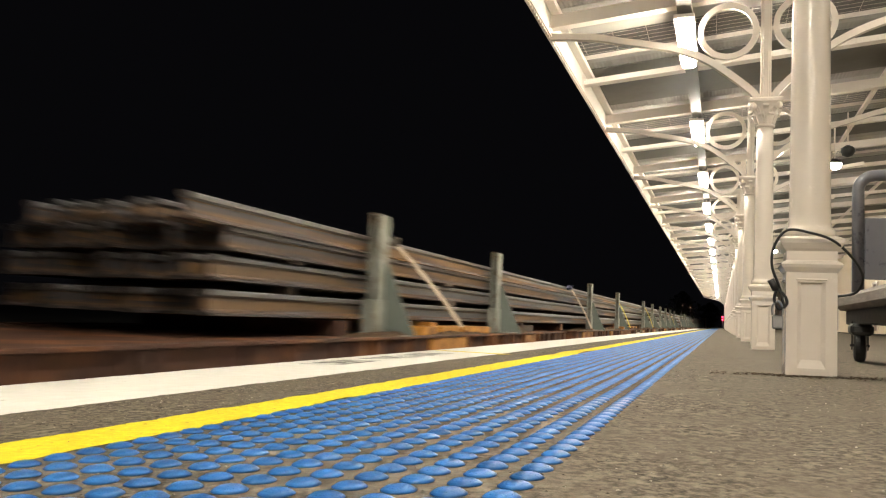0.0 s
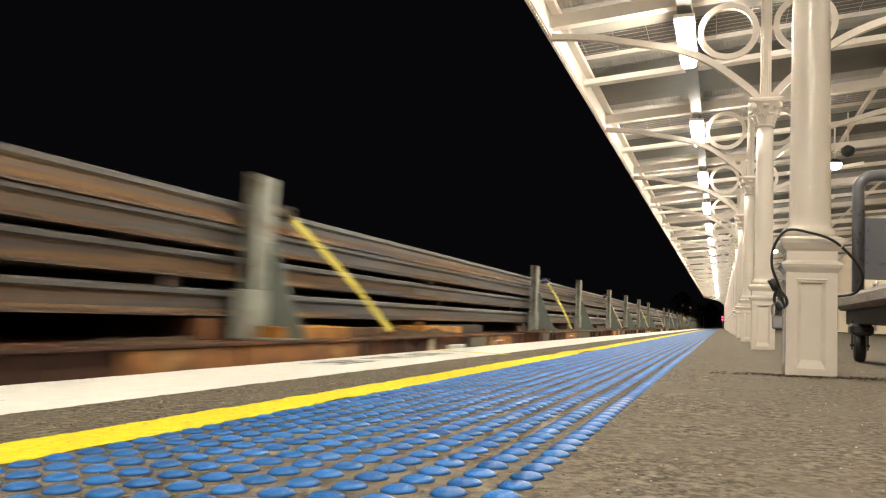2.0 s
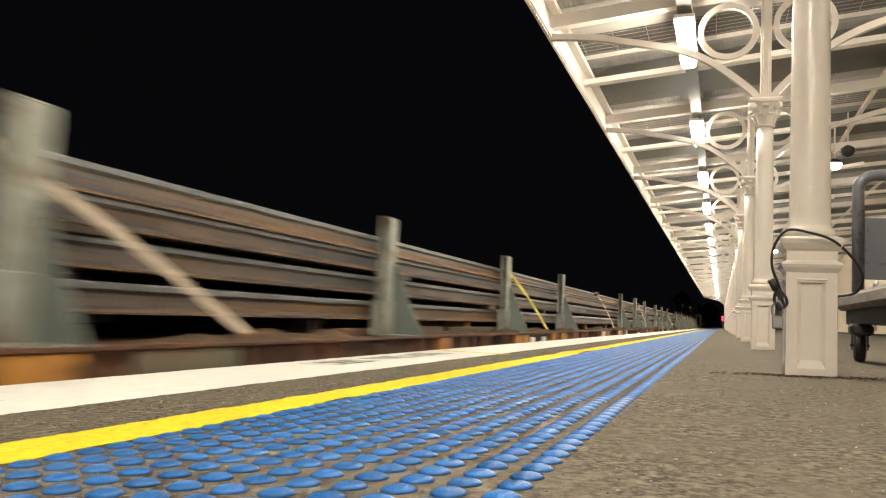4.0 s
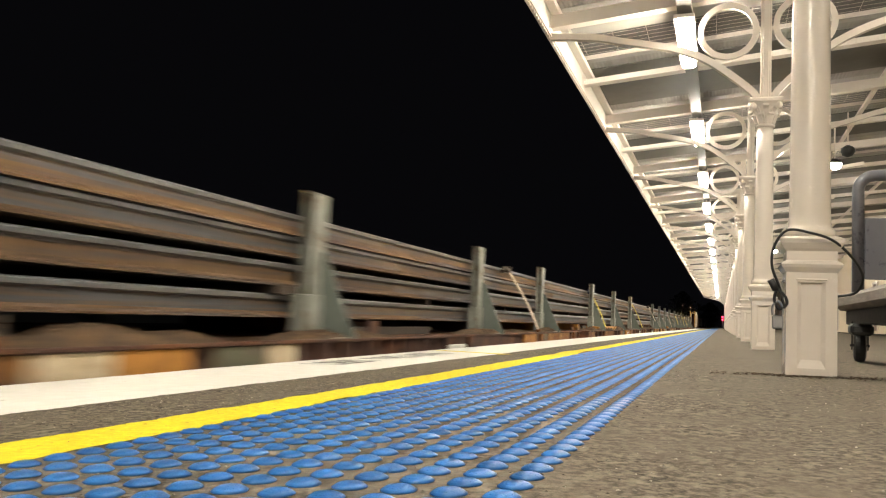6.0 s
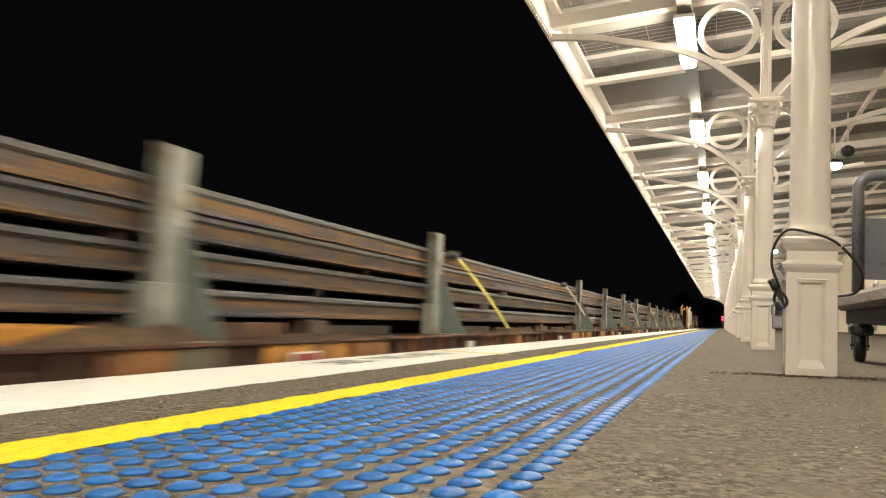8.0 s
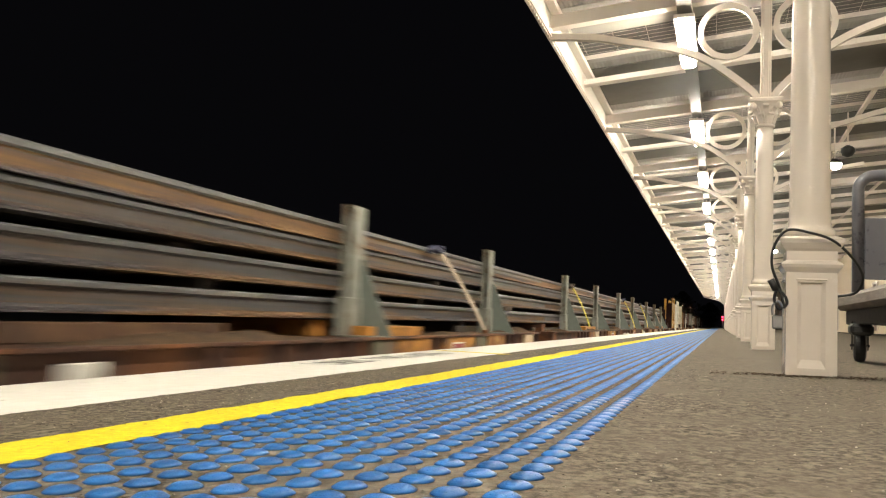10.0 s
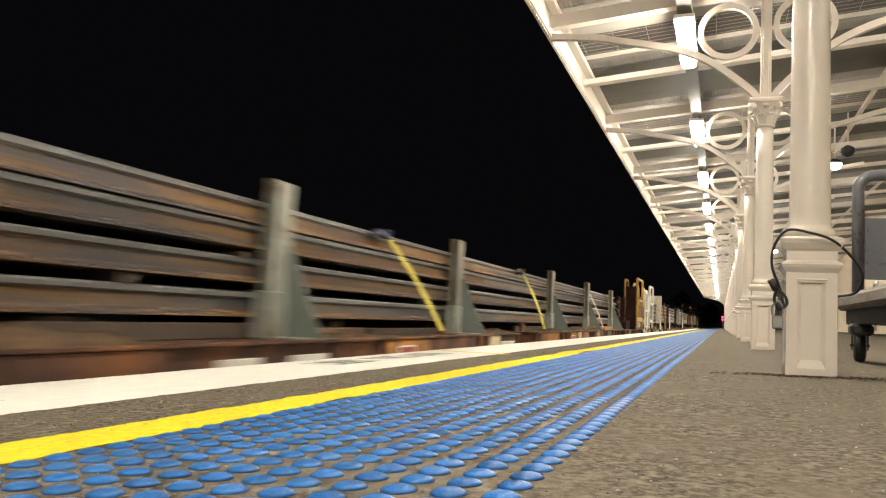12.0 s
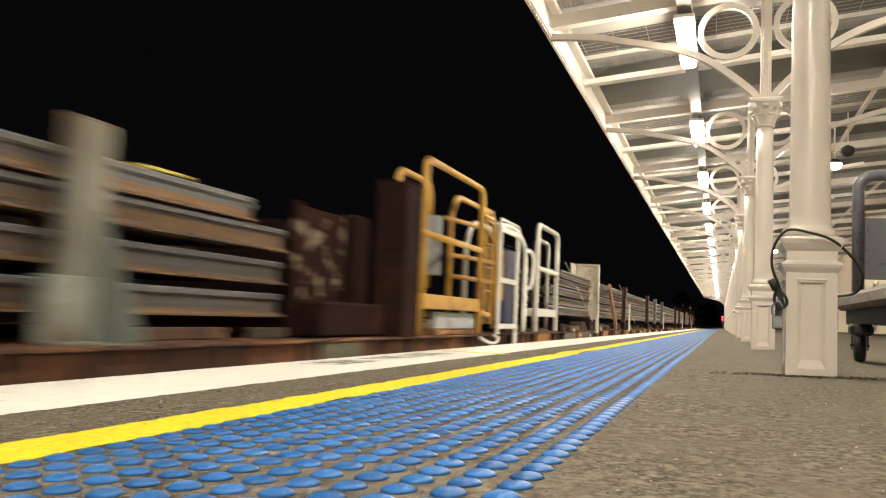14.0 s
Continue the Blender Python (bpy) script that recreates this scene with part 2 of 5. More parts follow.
def thing(name, m, label, category, group="", kind=""):
    ob = new(name)
    ob.empty_display_size = 0.2
    ob.matrix_basis = m
    return tagged(ob, label, category, group, kind)


# ---- ground, platform, building ----
EDGE = -2.63
PLAT_Y0, PLAT_Y1, PLAT_X1 = -14.0, 118.0, 7.2


def ragged_strip(name, x0, x1, y0, y1, lift, mat, wobble, parent_kind="structure", label="", category="", jog=None):
    """A painted strip on the sloping platform with uneven edges."""
    bm = bmesh.new()
    ys, y = [], y0
    while y < y1:
        ys.append(y)
        y += 0.02 if y < 6 else (0.12 if y < 20 else 1.0)
    ys.append(y1)
    prev = None
    for y in ys:
        j = jog(y) if jog else 0.0
        a = x0 + j + wobble * (0.7 * noise.noise((y * 31, 8.8, x0)) + noise.noise((y * 9, 3.1, x0)) + 0.8 * noise.noise((y * 1.1, 7.7, x0)))
        b = x1 + j + wobble * (0.7 * noise.noise((y * 31, 8.8, x0)) + noise.noise((y * 9, 5.3, x1)) + 0.8 * noise.noise((y * 1.1, 2.2, x1)))
        cur = (bm.verts.new((a, y, plat_z(a) + lift)), bm.verts.new((b, y, plat_z(b) + lift)))
        if prev:
            bm.faces.new((prev[0], prev[1], cur[1], cur[0]))
        prev = cur
    ob = part(name, bm, mat)
    return tagged(ob, label, category, "", parent_kind)


def build_ground():
    bm = bmesh.new()
    bmesh.ops.create_grid(bm, x_segments=4, y_segments=4, size=1500, matrix=Matrix.Translation((0, 0, -1.45)))
    tagged(part("ground", bm, GROUND), "dark open ground round the station at night", "ground", "", "structure")
    bm = boxed(-6.2, EDGE - 0.02, -40, 400, -1.44, -1.12)
    tagged(part("track_bed", bm, BALLAST), "dark ballast bed of the railway track", "track bed", "", "structure")
    bm = bmesh.new()
    prof = [(EDGE, -1.4), (EDGE, plat_z(EDGE) - 0.012), (EDGE + 0.012, plat_z(EDGE + 0.012)), (-0.25, plat_z(-0.25)), (PLAT_X1, plat_z(PLAT_X1)), (PLAT_X1, -1.4)]
    ends = [[bm.verts.new((x, y, z)) for x, z in prof] for y in (PLAT_Y0, PLAT_Y1)]
    for k in range(len(prof)):
        m = (k + 1) % len(prof)
        bm.faces.new((ends[0][k], ends[0][m], ends[1][m], ends[1][k]))
    bm.faces.new(ends[0])
    bm.faces.new(list(reversed(ends[1])))
    tagged(part("pavement", bm, ASPHALT), "worn grey-brown asphalt platform surface", "platform", "", "structure")


build_ground()
tagged(ragged_strip("white_edge_line", EDGE, -1.722, PLAT_Y0, PLAT_Y1, 0.0014, WHITE_PAINT, 0.016), "broad white painted strip along the platform edge", "painted line", "", "structure")
tagged(ragged_strip("yellow_line", -1.282, -1.092, PLAT_Y0, PLAT_Y1, 0.0014, YELLOW_PAINT, 0.017, jog=lambda y: -0.05 * max(0.0, 1 - abs(y - 7.2) / 0.7)), "bright yellow hand-painted line beside the tactile studs", "painted line", "", "structure")


def build_building():
    """The station building behind the canopy, with doors and windows."""
    x = 6.6
    wall = tagged(part("wall_east", boxed(x, x + 0.4, -14, 118, 0.2, 4.9), BRICK_PAINT), "cream rendered station wall under the canopy", "wall", "", "structure")
    tagged(part("wall_south", boxed(-1.5, x, -14.3, -14.0, -0.2, 4.9), BRICK_PAINT), "plain cream end wall", "wall", "", "structure")
    for k in range(18):
        y = 3.0 + k * 6.3
        w = thing("window_1" if k % 2 else "door_1", pose(x - 0.004, y, 0.34), "dark sash window in the cream wall" if k % 2 else "dark panelled door in the cream wall", "window" if k % 2 else "door", "openings of the station wall", "structure")
        if k % 2:
            part("window_frame", box(box(box(box(boxed(-0.06, 0.05, -0.62, -0.52, 0.8, 2.6), -0.06, 0.05, 0.52, 0.62, 0.8, 2.6), -0.06, 0.05, -0.52, 0.52, 2.5, 2.6), -0.06, 0.05, -0.52, 0.52, 1.62, 1.7), -0.1, 0.05, -0.66, 0.66, 0.72, 0.8), CREAM, w)
            part("pane", boxed(-0.012, 0.002, -0.52, 0.52, 0.8, 2.5), GLASS_DARK, w, "dark glass")
        else:
            part("door_leaf", boxed(-0.02, 0.0, -0.5, 0.5, 0.0, 2.1, 0.004), DARK_WOOD, w)
            part("door_frame", box(box(boxed(-0.06, 0.03, -0.6, -0.5, 0, 2.2), -0.06, 0.03, 0.5, 0.6, 0, 2.2), -0.06, 0.03, -0.5, 0.5, 2.1, 2.2), CREAM, w)


build_building()

# ---- canopy ----
COL_X, COL_Y, BAY, BAYS = 0.408, 4.341, 4.694, 21
EAVE, RISE = -1.86, 0.103      # eave line and slope of the canopy


def roof_z(x):
    return 3.605 + RISE * (x + 1.8)


def build_column():
    col = thing("canopy_column", pose(COL_X, COL_Y, plat_z(COL_X) - 0.01), "cream-painted cast-iron canopy column on a panelled pedestal", "column", "row of canopy columns")
    ped = part("pedestal", square_stack(bmesh.new(), [(0.098, 0), (0.098, 0.506), (0.116, 0.508), (0.118, 0.512), (0.132, 0.53), (0.137, 0.545), (0.128, 0.556), (0.116, 0.562), (0.113, 0.566), (0.113, 0.61), (0.125, 0.622), (0.141, 0.648), (0.143, 0.668), (0.128, 0.676), (0.112, 0.684)]), CREAM, col)
    # raised frame round a sunk panel on each face, with sloping inner edges
    for k in range(4):
        bm = bmesh.new()
        outer = [(-0.113, 0.0), (0.113, 0.0), (0.113, 0.507), (-0.113, 0.507)]
        rim = [(-0.062, 0.046), (0.062, 0.046), (0.062, 0.472), (-0.062, 0.472)]
        sunk = [(-0.044, 0.086), (0.044, 0.086), (0.044, 0.452), (-0.044, 0.452)]
        loops = [[bm.verts.new((x, y, z)) for x, z in ring] for ring, y in ((outer, -0.097), (outer, -0.113), (rim, -0.1145), (sunk, -0.0985))]
        for p, q in zip(loops, loops[1:]):
            for e in range(4):
                bm.faces.new((p[e], p[(e + 1) % 4], q[(e + 1) % 4], q[e]))
        bm.faces.new(loops[-1])
        box(bm, -0.07, 0.07, -0.122, -0.1135, 0.466, 0.477, 0.004)
        box(bm, -0.063, 0.063, -0.1185, -0.1135, 0.458, 0.466, 0.003)
        bmesh.ops.rotate(bm, verts=bm.verts, matrix=Matrix.Rotation(k * math.pi / 2, 3, "Z"))
        part("panel_frame", bm, CREAM, ped)
    smooth(part("shaft", lathe(bmesh.new(), [(0.112, 0.684), (0.118, 0.70), (0.118, 0.716), (0.104, 0.73), (0.098, 0.745), (0.096, 0.80), (0.092, 1.4), (0.0865, 2.0), (0.083, 2.345)], 32), CREAM, col)).data.polygons[-1].use_smooth = False
    cap = lathe(bmesh.new(), [(0.083, 2.345), (0.096, 2.352), (0.102, 2.364), (0.096, 2.376), (0.086, 2.385), (0.088, 2.45), (0.104, 2.52), (0.13, 2.57)], 24)
    square_stack(cap, [(0.118, 2.562), (0.13, 2.575), (0.15, 2.60), (0.168, 2.605), (0.168, 2.635), (0.155, 2.65)])
    part("capital", cap, CREAM, col)
    for ring, (count, low, high, out) in enumerate(((8, 2.385, 2.49, 0.128), (8, 2.44, 2.575, 0.150))):     # two rings of leaves on the capital
        for k in range(count):
            a = math.pi / 4 * k + math.pi / 8 * (1 + ring)
            bm = bmesh.new()
            sweep(bm, spline([(0.086, 0, low), (0.098, 0, low + 0.4 * (high - low)), (0.112, 0, low + 0.75 * (high - low)), (out, 0, high), (out + 0.010, 0, high - 0.02)], 4), 0.062 - 0.006 * ring, 0.015)
            sweep(bm, spline([(0.092, 0, low), (0.105, 0, low + 0.4 * (high - low)), (0.119, 0, low + 0.75 * (high - low)), (out + 0.004, 0, high + 0.004)], 3), 0.014, 0.014)
            bmesh.ops.rotate(bm, verts=bm.verts, matrix=Matrix.Rotation(a, 3, "Z"))
            part("capital_leaf", bm, CREAM, col)
    for k in range(4):     # scrolls under the corners of the abacus
        bm = lathe(bmesh.new(), [(0.014, -0.026), (0.034, -0.022), (0.038, 0.0), (0.034, 0.022), (0.014, 0.026)], 14)
        bmesh.ops.rotate(bm, verts=bm.verts, matrix=Matrix.Rotation(math.pi / 2, 3, "X"))
        bmesh.ops.translate(bm, verts=bm.verts, vec=(0.178, 0, 2.566))
        bmesh.ops.rotate(bm, verts=bm.verts, matrix=Matrix.Rotation(math.pi / 4 + k * math.pi / 2, 3, "Z"))
        smooth(part("scroll", bm, CREAM, col))
    up = bmesh.new()
    box(up, -0.028, 0.028, -0.06, 0.06, 2.65, roof_z(COL_X) + 0.02, 0.004)
    box(up, -0.055, 0.055, -0.028, 0.028, 2.65, roof_z(COL_X) + 0.02, 0.004)
    part("upper_post", up, CREAM, col)
    for side in (-1, 1):
        arc = [(0.085, 0, 2.67), (0.13, 0, 2.745), (0.313, 0, 2.91), (0.61, 0, 3.13), (0.91, 0, 3.262), (1.25, 0, 3.345), (1.53, 0, 3.40), (1.86, 0, 3.47), (2.345, 0, 3.512)]
        pts = [(side * p[0], 0, p[2] + (0.0 if side < 0 else 0.10 * p[0])) for p in arc]
        br = part("bracket_arm", sweep(bmesh.new(), spline(pts, 6), 0.08, 0.072), CREAM, col)
        sweep_ring = [(side * 0.385 + 0.285 * math.cos(2 * math.pi * k / 40), 0, 3.435 + (0.04 if side > 0 else 0) + 0.285 * math.sin(2 * math.pi * k / 40)) for k in range(40)]
        part("bracket_ring", sweep(bmesh.new(), sweep_ring, 0.05, 0.062, closed=True), CREAM, col)
        part("ring_lug", boxed(side * 0.09 - 0.03, side * 0.09 + 0.03, -0.02, 0.02, 3.42, 3.46, 0.004), CREAM, col)
    return col


column = build_column()
for k in range(-2, BAYS):
    if k:
        copy_thing(column, pose(COL_X, COL_Y + k * BAY, plat_z(COL_X) - 0.01))


def channel_beam(bm, x0, x1, y, depth, flange, web=0.012):
    """A channel rafter that rises with the roof from x0 to x1, its web on the near side."""
    for ya, yb, z0, z1 in ((-flange / 2, flange / 2, 0, 0.014), (-flange / 2, -flange / 2 + web, 0.014, depth - 0.014), (-flange / 2, flange / 2, depth - 0.014, depth)):
        vs = [bm.verts.new((x, y + dy, roof_z(x) + z)) for x in (x0, x1) for dy in (ya, yb) for z in (z0, z1)]
        for q in ((0, 1, 3, 2), (4, 6, 7, 5), (0, 2, 6, 4), (1, 5, 7, 3), (0, 4, 5, 1), (2, 3, 7, 6)):
            bm.faces.new([vs[i] for i in q])
    return bm


ROOF_END = COL_Y + (BAYS - 1) * BAY + 1.0


FASCIA = -1.95


def corrugated(bm, x0, x1, ya, yb, lift, pitch=0.052, depth=0.0028, n=4):
    """A sheet whose ribs run along the platform."""
    cols, k = [], 0
    while x0 + k * pitch / n < x1:
        x = x0 + k * pitch / n
        dz = depth * math.cos(2 * math.pi * k / n)
        cols.append((bm.verts.new((x, ya, roof_z(x) + lift + dz)), bm.verts.new((x, yb, roof_z(x) + lift + dz))))
        k += 1
    for p, q in zip(cols, cols[1:]):
        bm.faces.new((p[0], q[0], q[1], p[1]))


def slab(bm, x0, x1, ya, yb, lift, thick):
    vs = [bm.verts.new((x, y, roof_z(x) + lift + z)) for x in (x0, x1) for y in (ya, yb) for z in (0, thick)]
    for q in ((0, 1, 3, 2), (4, 6, 7, 5), (0, 2, 6, 4), (1, 5, 7, 3), (0, 4, 5, 1), (2, 3, 7, 6)):
        bm.faces.new([vs[i] for i in q])


def build_canopy():
    y0, y1 = PLAT_Y0, ROOF_END
    for k in range(-6, 2 * BAYS - 1):
        y = COL_Y + k * BAY / 2
        tagged(part("canopy_beam", channel_beam(bmesh.new(), FASCIA + 0.02, 6.6, y, 0.075 if k % 2 else 0.15, 0.16 if k % 2 else 0.13), CREAM_STEEL), "cream-painted steel rafter under the canopy roof", "roof beam", "canopy rafters", "structure")
        plate = boxed(FASCIA + 0.018, FASCIA + 0.024, y - 0.12, y + 0.12, roof_z(FASCIA) - 0.02, roof_z(FASCIA) + 0.16)
        for by in (-0.09, -0.05, 0.05, 0.09):
            box(plate, FASCIA + 0.024, FASCIA + 0.036, y + by - 0.012, y + by + 0.012, roof_z(FASCIA) + 0.03, roof_z(FASCIA) + 0.055)
        tagged(part("end_plate", plate, CREAM_STEEL), "bolted cream end plate of a rafter", "end plate", "canopy rafters", "structure")
    # fascia board with a toothed lower edge
    zb, zt = 3.482, roof_z(FASCIA) + 0.24
    bm = boxed(FASCIA - 0.012, FASCIA + 0.012, y0, y1, zb + 0.03, zt)
    box(bm, FASCIA - 0.03, FASCIA + 0.03, y0, y1, zb + 0.016, zb + 0.036)
    pitch, k = 0.1, 0
    while y0 + k * pitch < min(y1, 60):
        y = y0 + k * pitch
        p = [bm.verts.new((x, yy, z)) for x in (FASCIA - 0.014, FASCIA + 0.014) for yy, z in ((y, zb + 0.016), (y + 0.035, zb - 0.012), (y + 0.065, zb - 0.012), (y + 0.1, zb + 0.016))]
        bm.faces.new(p[:4])
        bm.faces.new(list(reversed(p[4:])))
        for q in range(3):
            bm.faces.new((p[q], p[q + 1], p[q + 5], p[q + 4]))
        k += 1
    tagged(part("fascia", bm, CREAM_STEEL), "cream-painted fascia with a toothed lower edge along the canopy", "fascia", "", "structure")
    # purlins along the platform
    for x in (-1.875, 2.33, 4.1, 5.6):
        tagged(part("purlin", boxed(x - (0.05 if x < 0 else 0.03), x + (0.05 if x < 0 else 0.03), y0, y1, roof_z(x) + 0.155, roof_z(x) + 0.222, 0.003), CREAM_STEEL), "cream-painted purlin below the roof sheets", "purlin", "canopy purlins", "structure")
    # roof: corrugated sheets, a band of wired glass in every second bay, plain lining in the others
    sheet, lining, glass, wire, pale = (bmesh.new() for _ in range(5))
    for k in range(-4, BAYS - 1):
        c = COL_Y + k * BAY
        h = BAY / 2
        near = c < 45
        if near:
            corrugated(sheet, FASCIA - 0.05, 6.6, c + 2.07, c + h, 0.24)
            corrugated(sheet, FASCIA - 0.05, 6.6, c + 2 * h - 0.36, c + 2 * h, 0.24)
        else:
            slab(sheet, FASCIA - 0.05, 6.6, c + 2.07, c + h, 0.235, 0.01)
            slab(sheet, FASCIA - 0.05, 6.6, c + 2 * h - 0.36, c + 2 * h, 0.235, 0.01)
        slab(pale, FASCIA - 0.05, 6.6, c, c + 0.98, 0.235, 0.01)
        slab(pale, FASCIA - 0.05, 6.6, c + 1.95, c + 2.07, 0.235, 0.02)
        slab(lining, FASCIA - 0.05, 6.6, c + h, c + 2 * h - 0.36, 0.228, 0.012)
        slab(glass, FASCIA - 0.05, 6.6, c + 0.98, c + 1.95, 0.30, 0.01)
        for yy in (c + 0.995, c + 1.935):
            slab(wire, FASCIA - 0.05, 6.6, yy - 0.012, yy + 0.012, 0.246, 0.064)
        if c < 30:
            for q in range(6):
                slab(wire, FASCIA, 6.6, c + 1.12 + q * 0.13, c + 1.123 + q * 0.13, 0.262, 0.003)
            x = FASCIA + 0.15
            while x < 6.5:
                slab(wire, x, x + 0.004, c + 0.98, c + 1.95, 0.258, 0.003)
                x += 0.42
    tagged(part("ceiling", sheet, ROOF), "grey corrugated iron roof sheets of the canopy", "canopy roof", "", "structure")
    tagged(part("ceiling", pale, PALE_ROOF), "smooth pale roof sheets beside the roof glass", "canopy roof", "", "structure")
    tagged(part("ceiling", lining, FLAT_ROOF), "plain grey roof lining between the rafters", "canopy roof", "", "structure")
    tagged(part("ceiling", glass, SKYLIGHT), "dark wired roof glass at night", "canopy roof", "", "structure")
    tagged(part("bird_wire", wire, CREAM_STEEL), "thin wires and bars below the roof glass", "wire mesh", "", "structure")


build_canopy()


def build_light():
    y = COL_Y + BAY + 0.66
    lamp = thing("fluorescent_light", pose(-0.44, y, 3.535), "lit white fluorescent batten under the canopy", "ceiling light", "row of canopy lights")
    part("housing", boxed(-0.112, 0.112, -0.79, 0.79, 0.0345, 0.085, 0.008), CREAM_STEEL, lamp)
    part("diffuser", boxed(-0.085, 0.085, -0.78, 0.78, -0.05, 0.034, 0.025), TUBE, lamp, "glowing diffuser")
    for s in (-1, 1):
        part("hanger", boxed(-0.012, 0.012, s * 0.5 - 0.012, s * 0.5 + 0.012, 0.085, 0.20), CREAM_STEEL, lamp)
    return lamp, y


LIGHT, LIGHT_Y = build_light()
for k in range(-4, BAYS - 2):
    if k:
        copy_thing(LIGHT, pose(-0.44, LIGHT_Y + k * BAY, 3.535))
tagged(part("cable_tray", box(box(boxed(-0.52, -0.36, PLAT_Y0, ROOF_END, 3.70, 3.712), -0.52, -0.51, PLAT_Y0, ROOF_END, 3.712, 3.74), -0.37, -0.36, PLAT_Y0, ROOF_END, 3.712, 3.74), FLAT_ROOF), "dull grey cable tray above the lights", "cable tray", "", "structure")


# ---- tactile studs ----
STUD = 0.0715
STUD_X0, STUD_Y0 = -1.0486, 1.0212 - 12 * STUD


def stud_rings(rich):
    if rich:
        prof = [(0.0246, 0.0), (0.0257, 0.0008), (0.0206, 0.0043), (0.0155, 0.0066), (0.0105, 0.0076), (0.0, 0.0078)]
    else:
        prof = [(0.0256, 0.0006), (0.0200, 0.0046), (0.0120, 0.0073), (0.0, 0.0078)]
    return prof, (16 if rich else 9)


def stud_geometry(rich):
    prof, n = stud_rings(rich)
    vs, fs = [], []
    for r, z in prof[:-1]:
        vs += [(r * math.cos(2 * math.pi * k / n), r * math.sin(2 * math.pi * k / n), z) for k in range(n)]
    vs.append((0, 0, prof[-1][1]))
    for a in range(len(prof) - 2):
        fs += [(a * n + k, a * n + (k + 1) % n, (a + 1) * n + (k + 1) % n, (a + 1) * n + k) for k in range(n)]
    last = (len(prof) - 2) * n
    fs += [(last + k, last + (k + 1) % n, len(vs) - 1) for k in range(n)]
    return vs, fs


def build_studs():
    floor = thing("tactile_paving", pose(0, 0, 0), "blue plastic tactile studs set in rows along the platform", "tactile paving", "", "structure")
    vs, fs = stud_geometry(True)
    bumps = [(0.0095 * math.cos(2 * math.pi * k / 6), 0.0095 * math.sin(2 * math.pi * k / 6)) for k in range(6)] + [(0.0165 * math.cos(2 * math.pi * (k + 0.5) / 10), 0.0165 * math.sin(2 * math.pi * (k + 0.5) / 10)) for k in range(10)] + [(0, 0)]
    for bx, by in bumps:
        r = math.hypot(bx, by)
        h = 0.0076 if r < 0.013 else 0.0061
        b = len(vs)
        vs += [(bx + 0.0024 * math.cos(2 * math.pi * k / 4), by + 0.0024 * math.sin(2 * math.pi * k / 4), h - 0.001) for k in range(4)] + [(bx, by, h + 0.0006)]
        fs += [(b + k, b + (k + 1) % 4, b + 4) for k in range(4)]
    near = bpy.data.meshes.new("stud")
    near.from_pydata(vs, [], fs)
    near.materials.append(BLUE)
    for f in near.polygons[16:80]:
        f.use_smooth = True
    fv, ff = stud_geometry(False)
    vs2, fs2 = [], []
    j = 0
    made = 0
    while STUD_Y0 + j * STUD < 100:
        y = STUD_Y0 + j * STUD
        for i in range(12):
            x = STUD_X0 + i * STUD + 0.0012 * noise.noise((i * 3.3, j * 1.7, 0.5))
            yy = y + 0.0015 * noise.noise((i * 2.1, j * 2.9, 4.5))
            if 8 <= j < 33:
                ob = new("stud", near)
                ob.parent = floor
                ob.matrix_basis = pose(x, yy, plat_z(x) + 0.0005, 0, -math.degrees(math.atan(FALL)), random.uniform(0, 60))
                made += 1
            else:
                b = len(vs2)
                vs2 += [(x + p[0], yy + p[1], plat_z(x + p[0]) + p[2] + 0.0005) for p in fv]
                fs2 += [tuple(b + q for q in f) for f in ff]
        j += 1
    me = bpy.data.meshes.new("far_studs")
    me.from_pydata(vs2, [], fs2)
    me.materials.append(BLUE_FAR)
    for f in me.polygons:
        f.use_smooth = True
    ob = new("far_studs", me)
    ob.parent = floor
    tagged(ob, "", "", "", "stuff")


# ---- the goods train ----
POSTS = [(-4.32, 15.36, (2.28, 6.92, 11.05,)),
         (15.36, 32.3, (19.68, 25.17,)),
         (32.3, 41.03, (33.86, 38.33,)),
         (41.03, 62.5, (43.46, 47.72, 52.18, 56.55,)),
         (62.5, 77.85, (66.55, 71.04, 74.89,)),
         (77.85, 94.59, (80.81, 85.11, 89.67,)),
         (94.59, 114.55, (99.25, 103.56, 107.87, 112.11,)),
         (114.55, 133.6, (117.84, 122.15, 126.91, 131.05,)),
         (133.6, 153.93, (136.71, 140.98, 145.35,))]
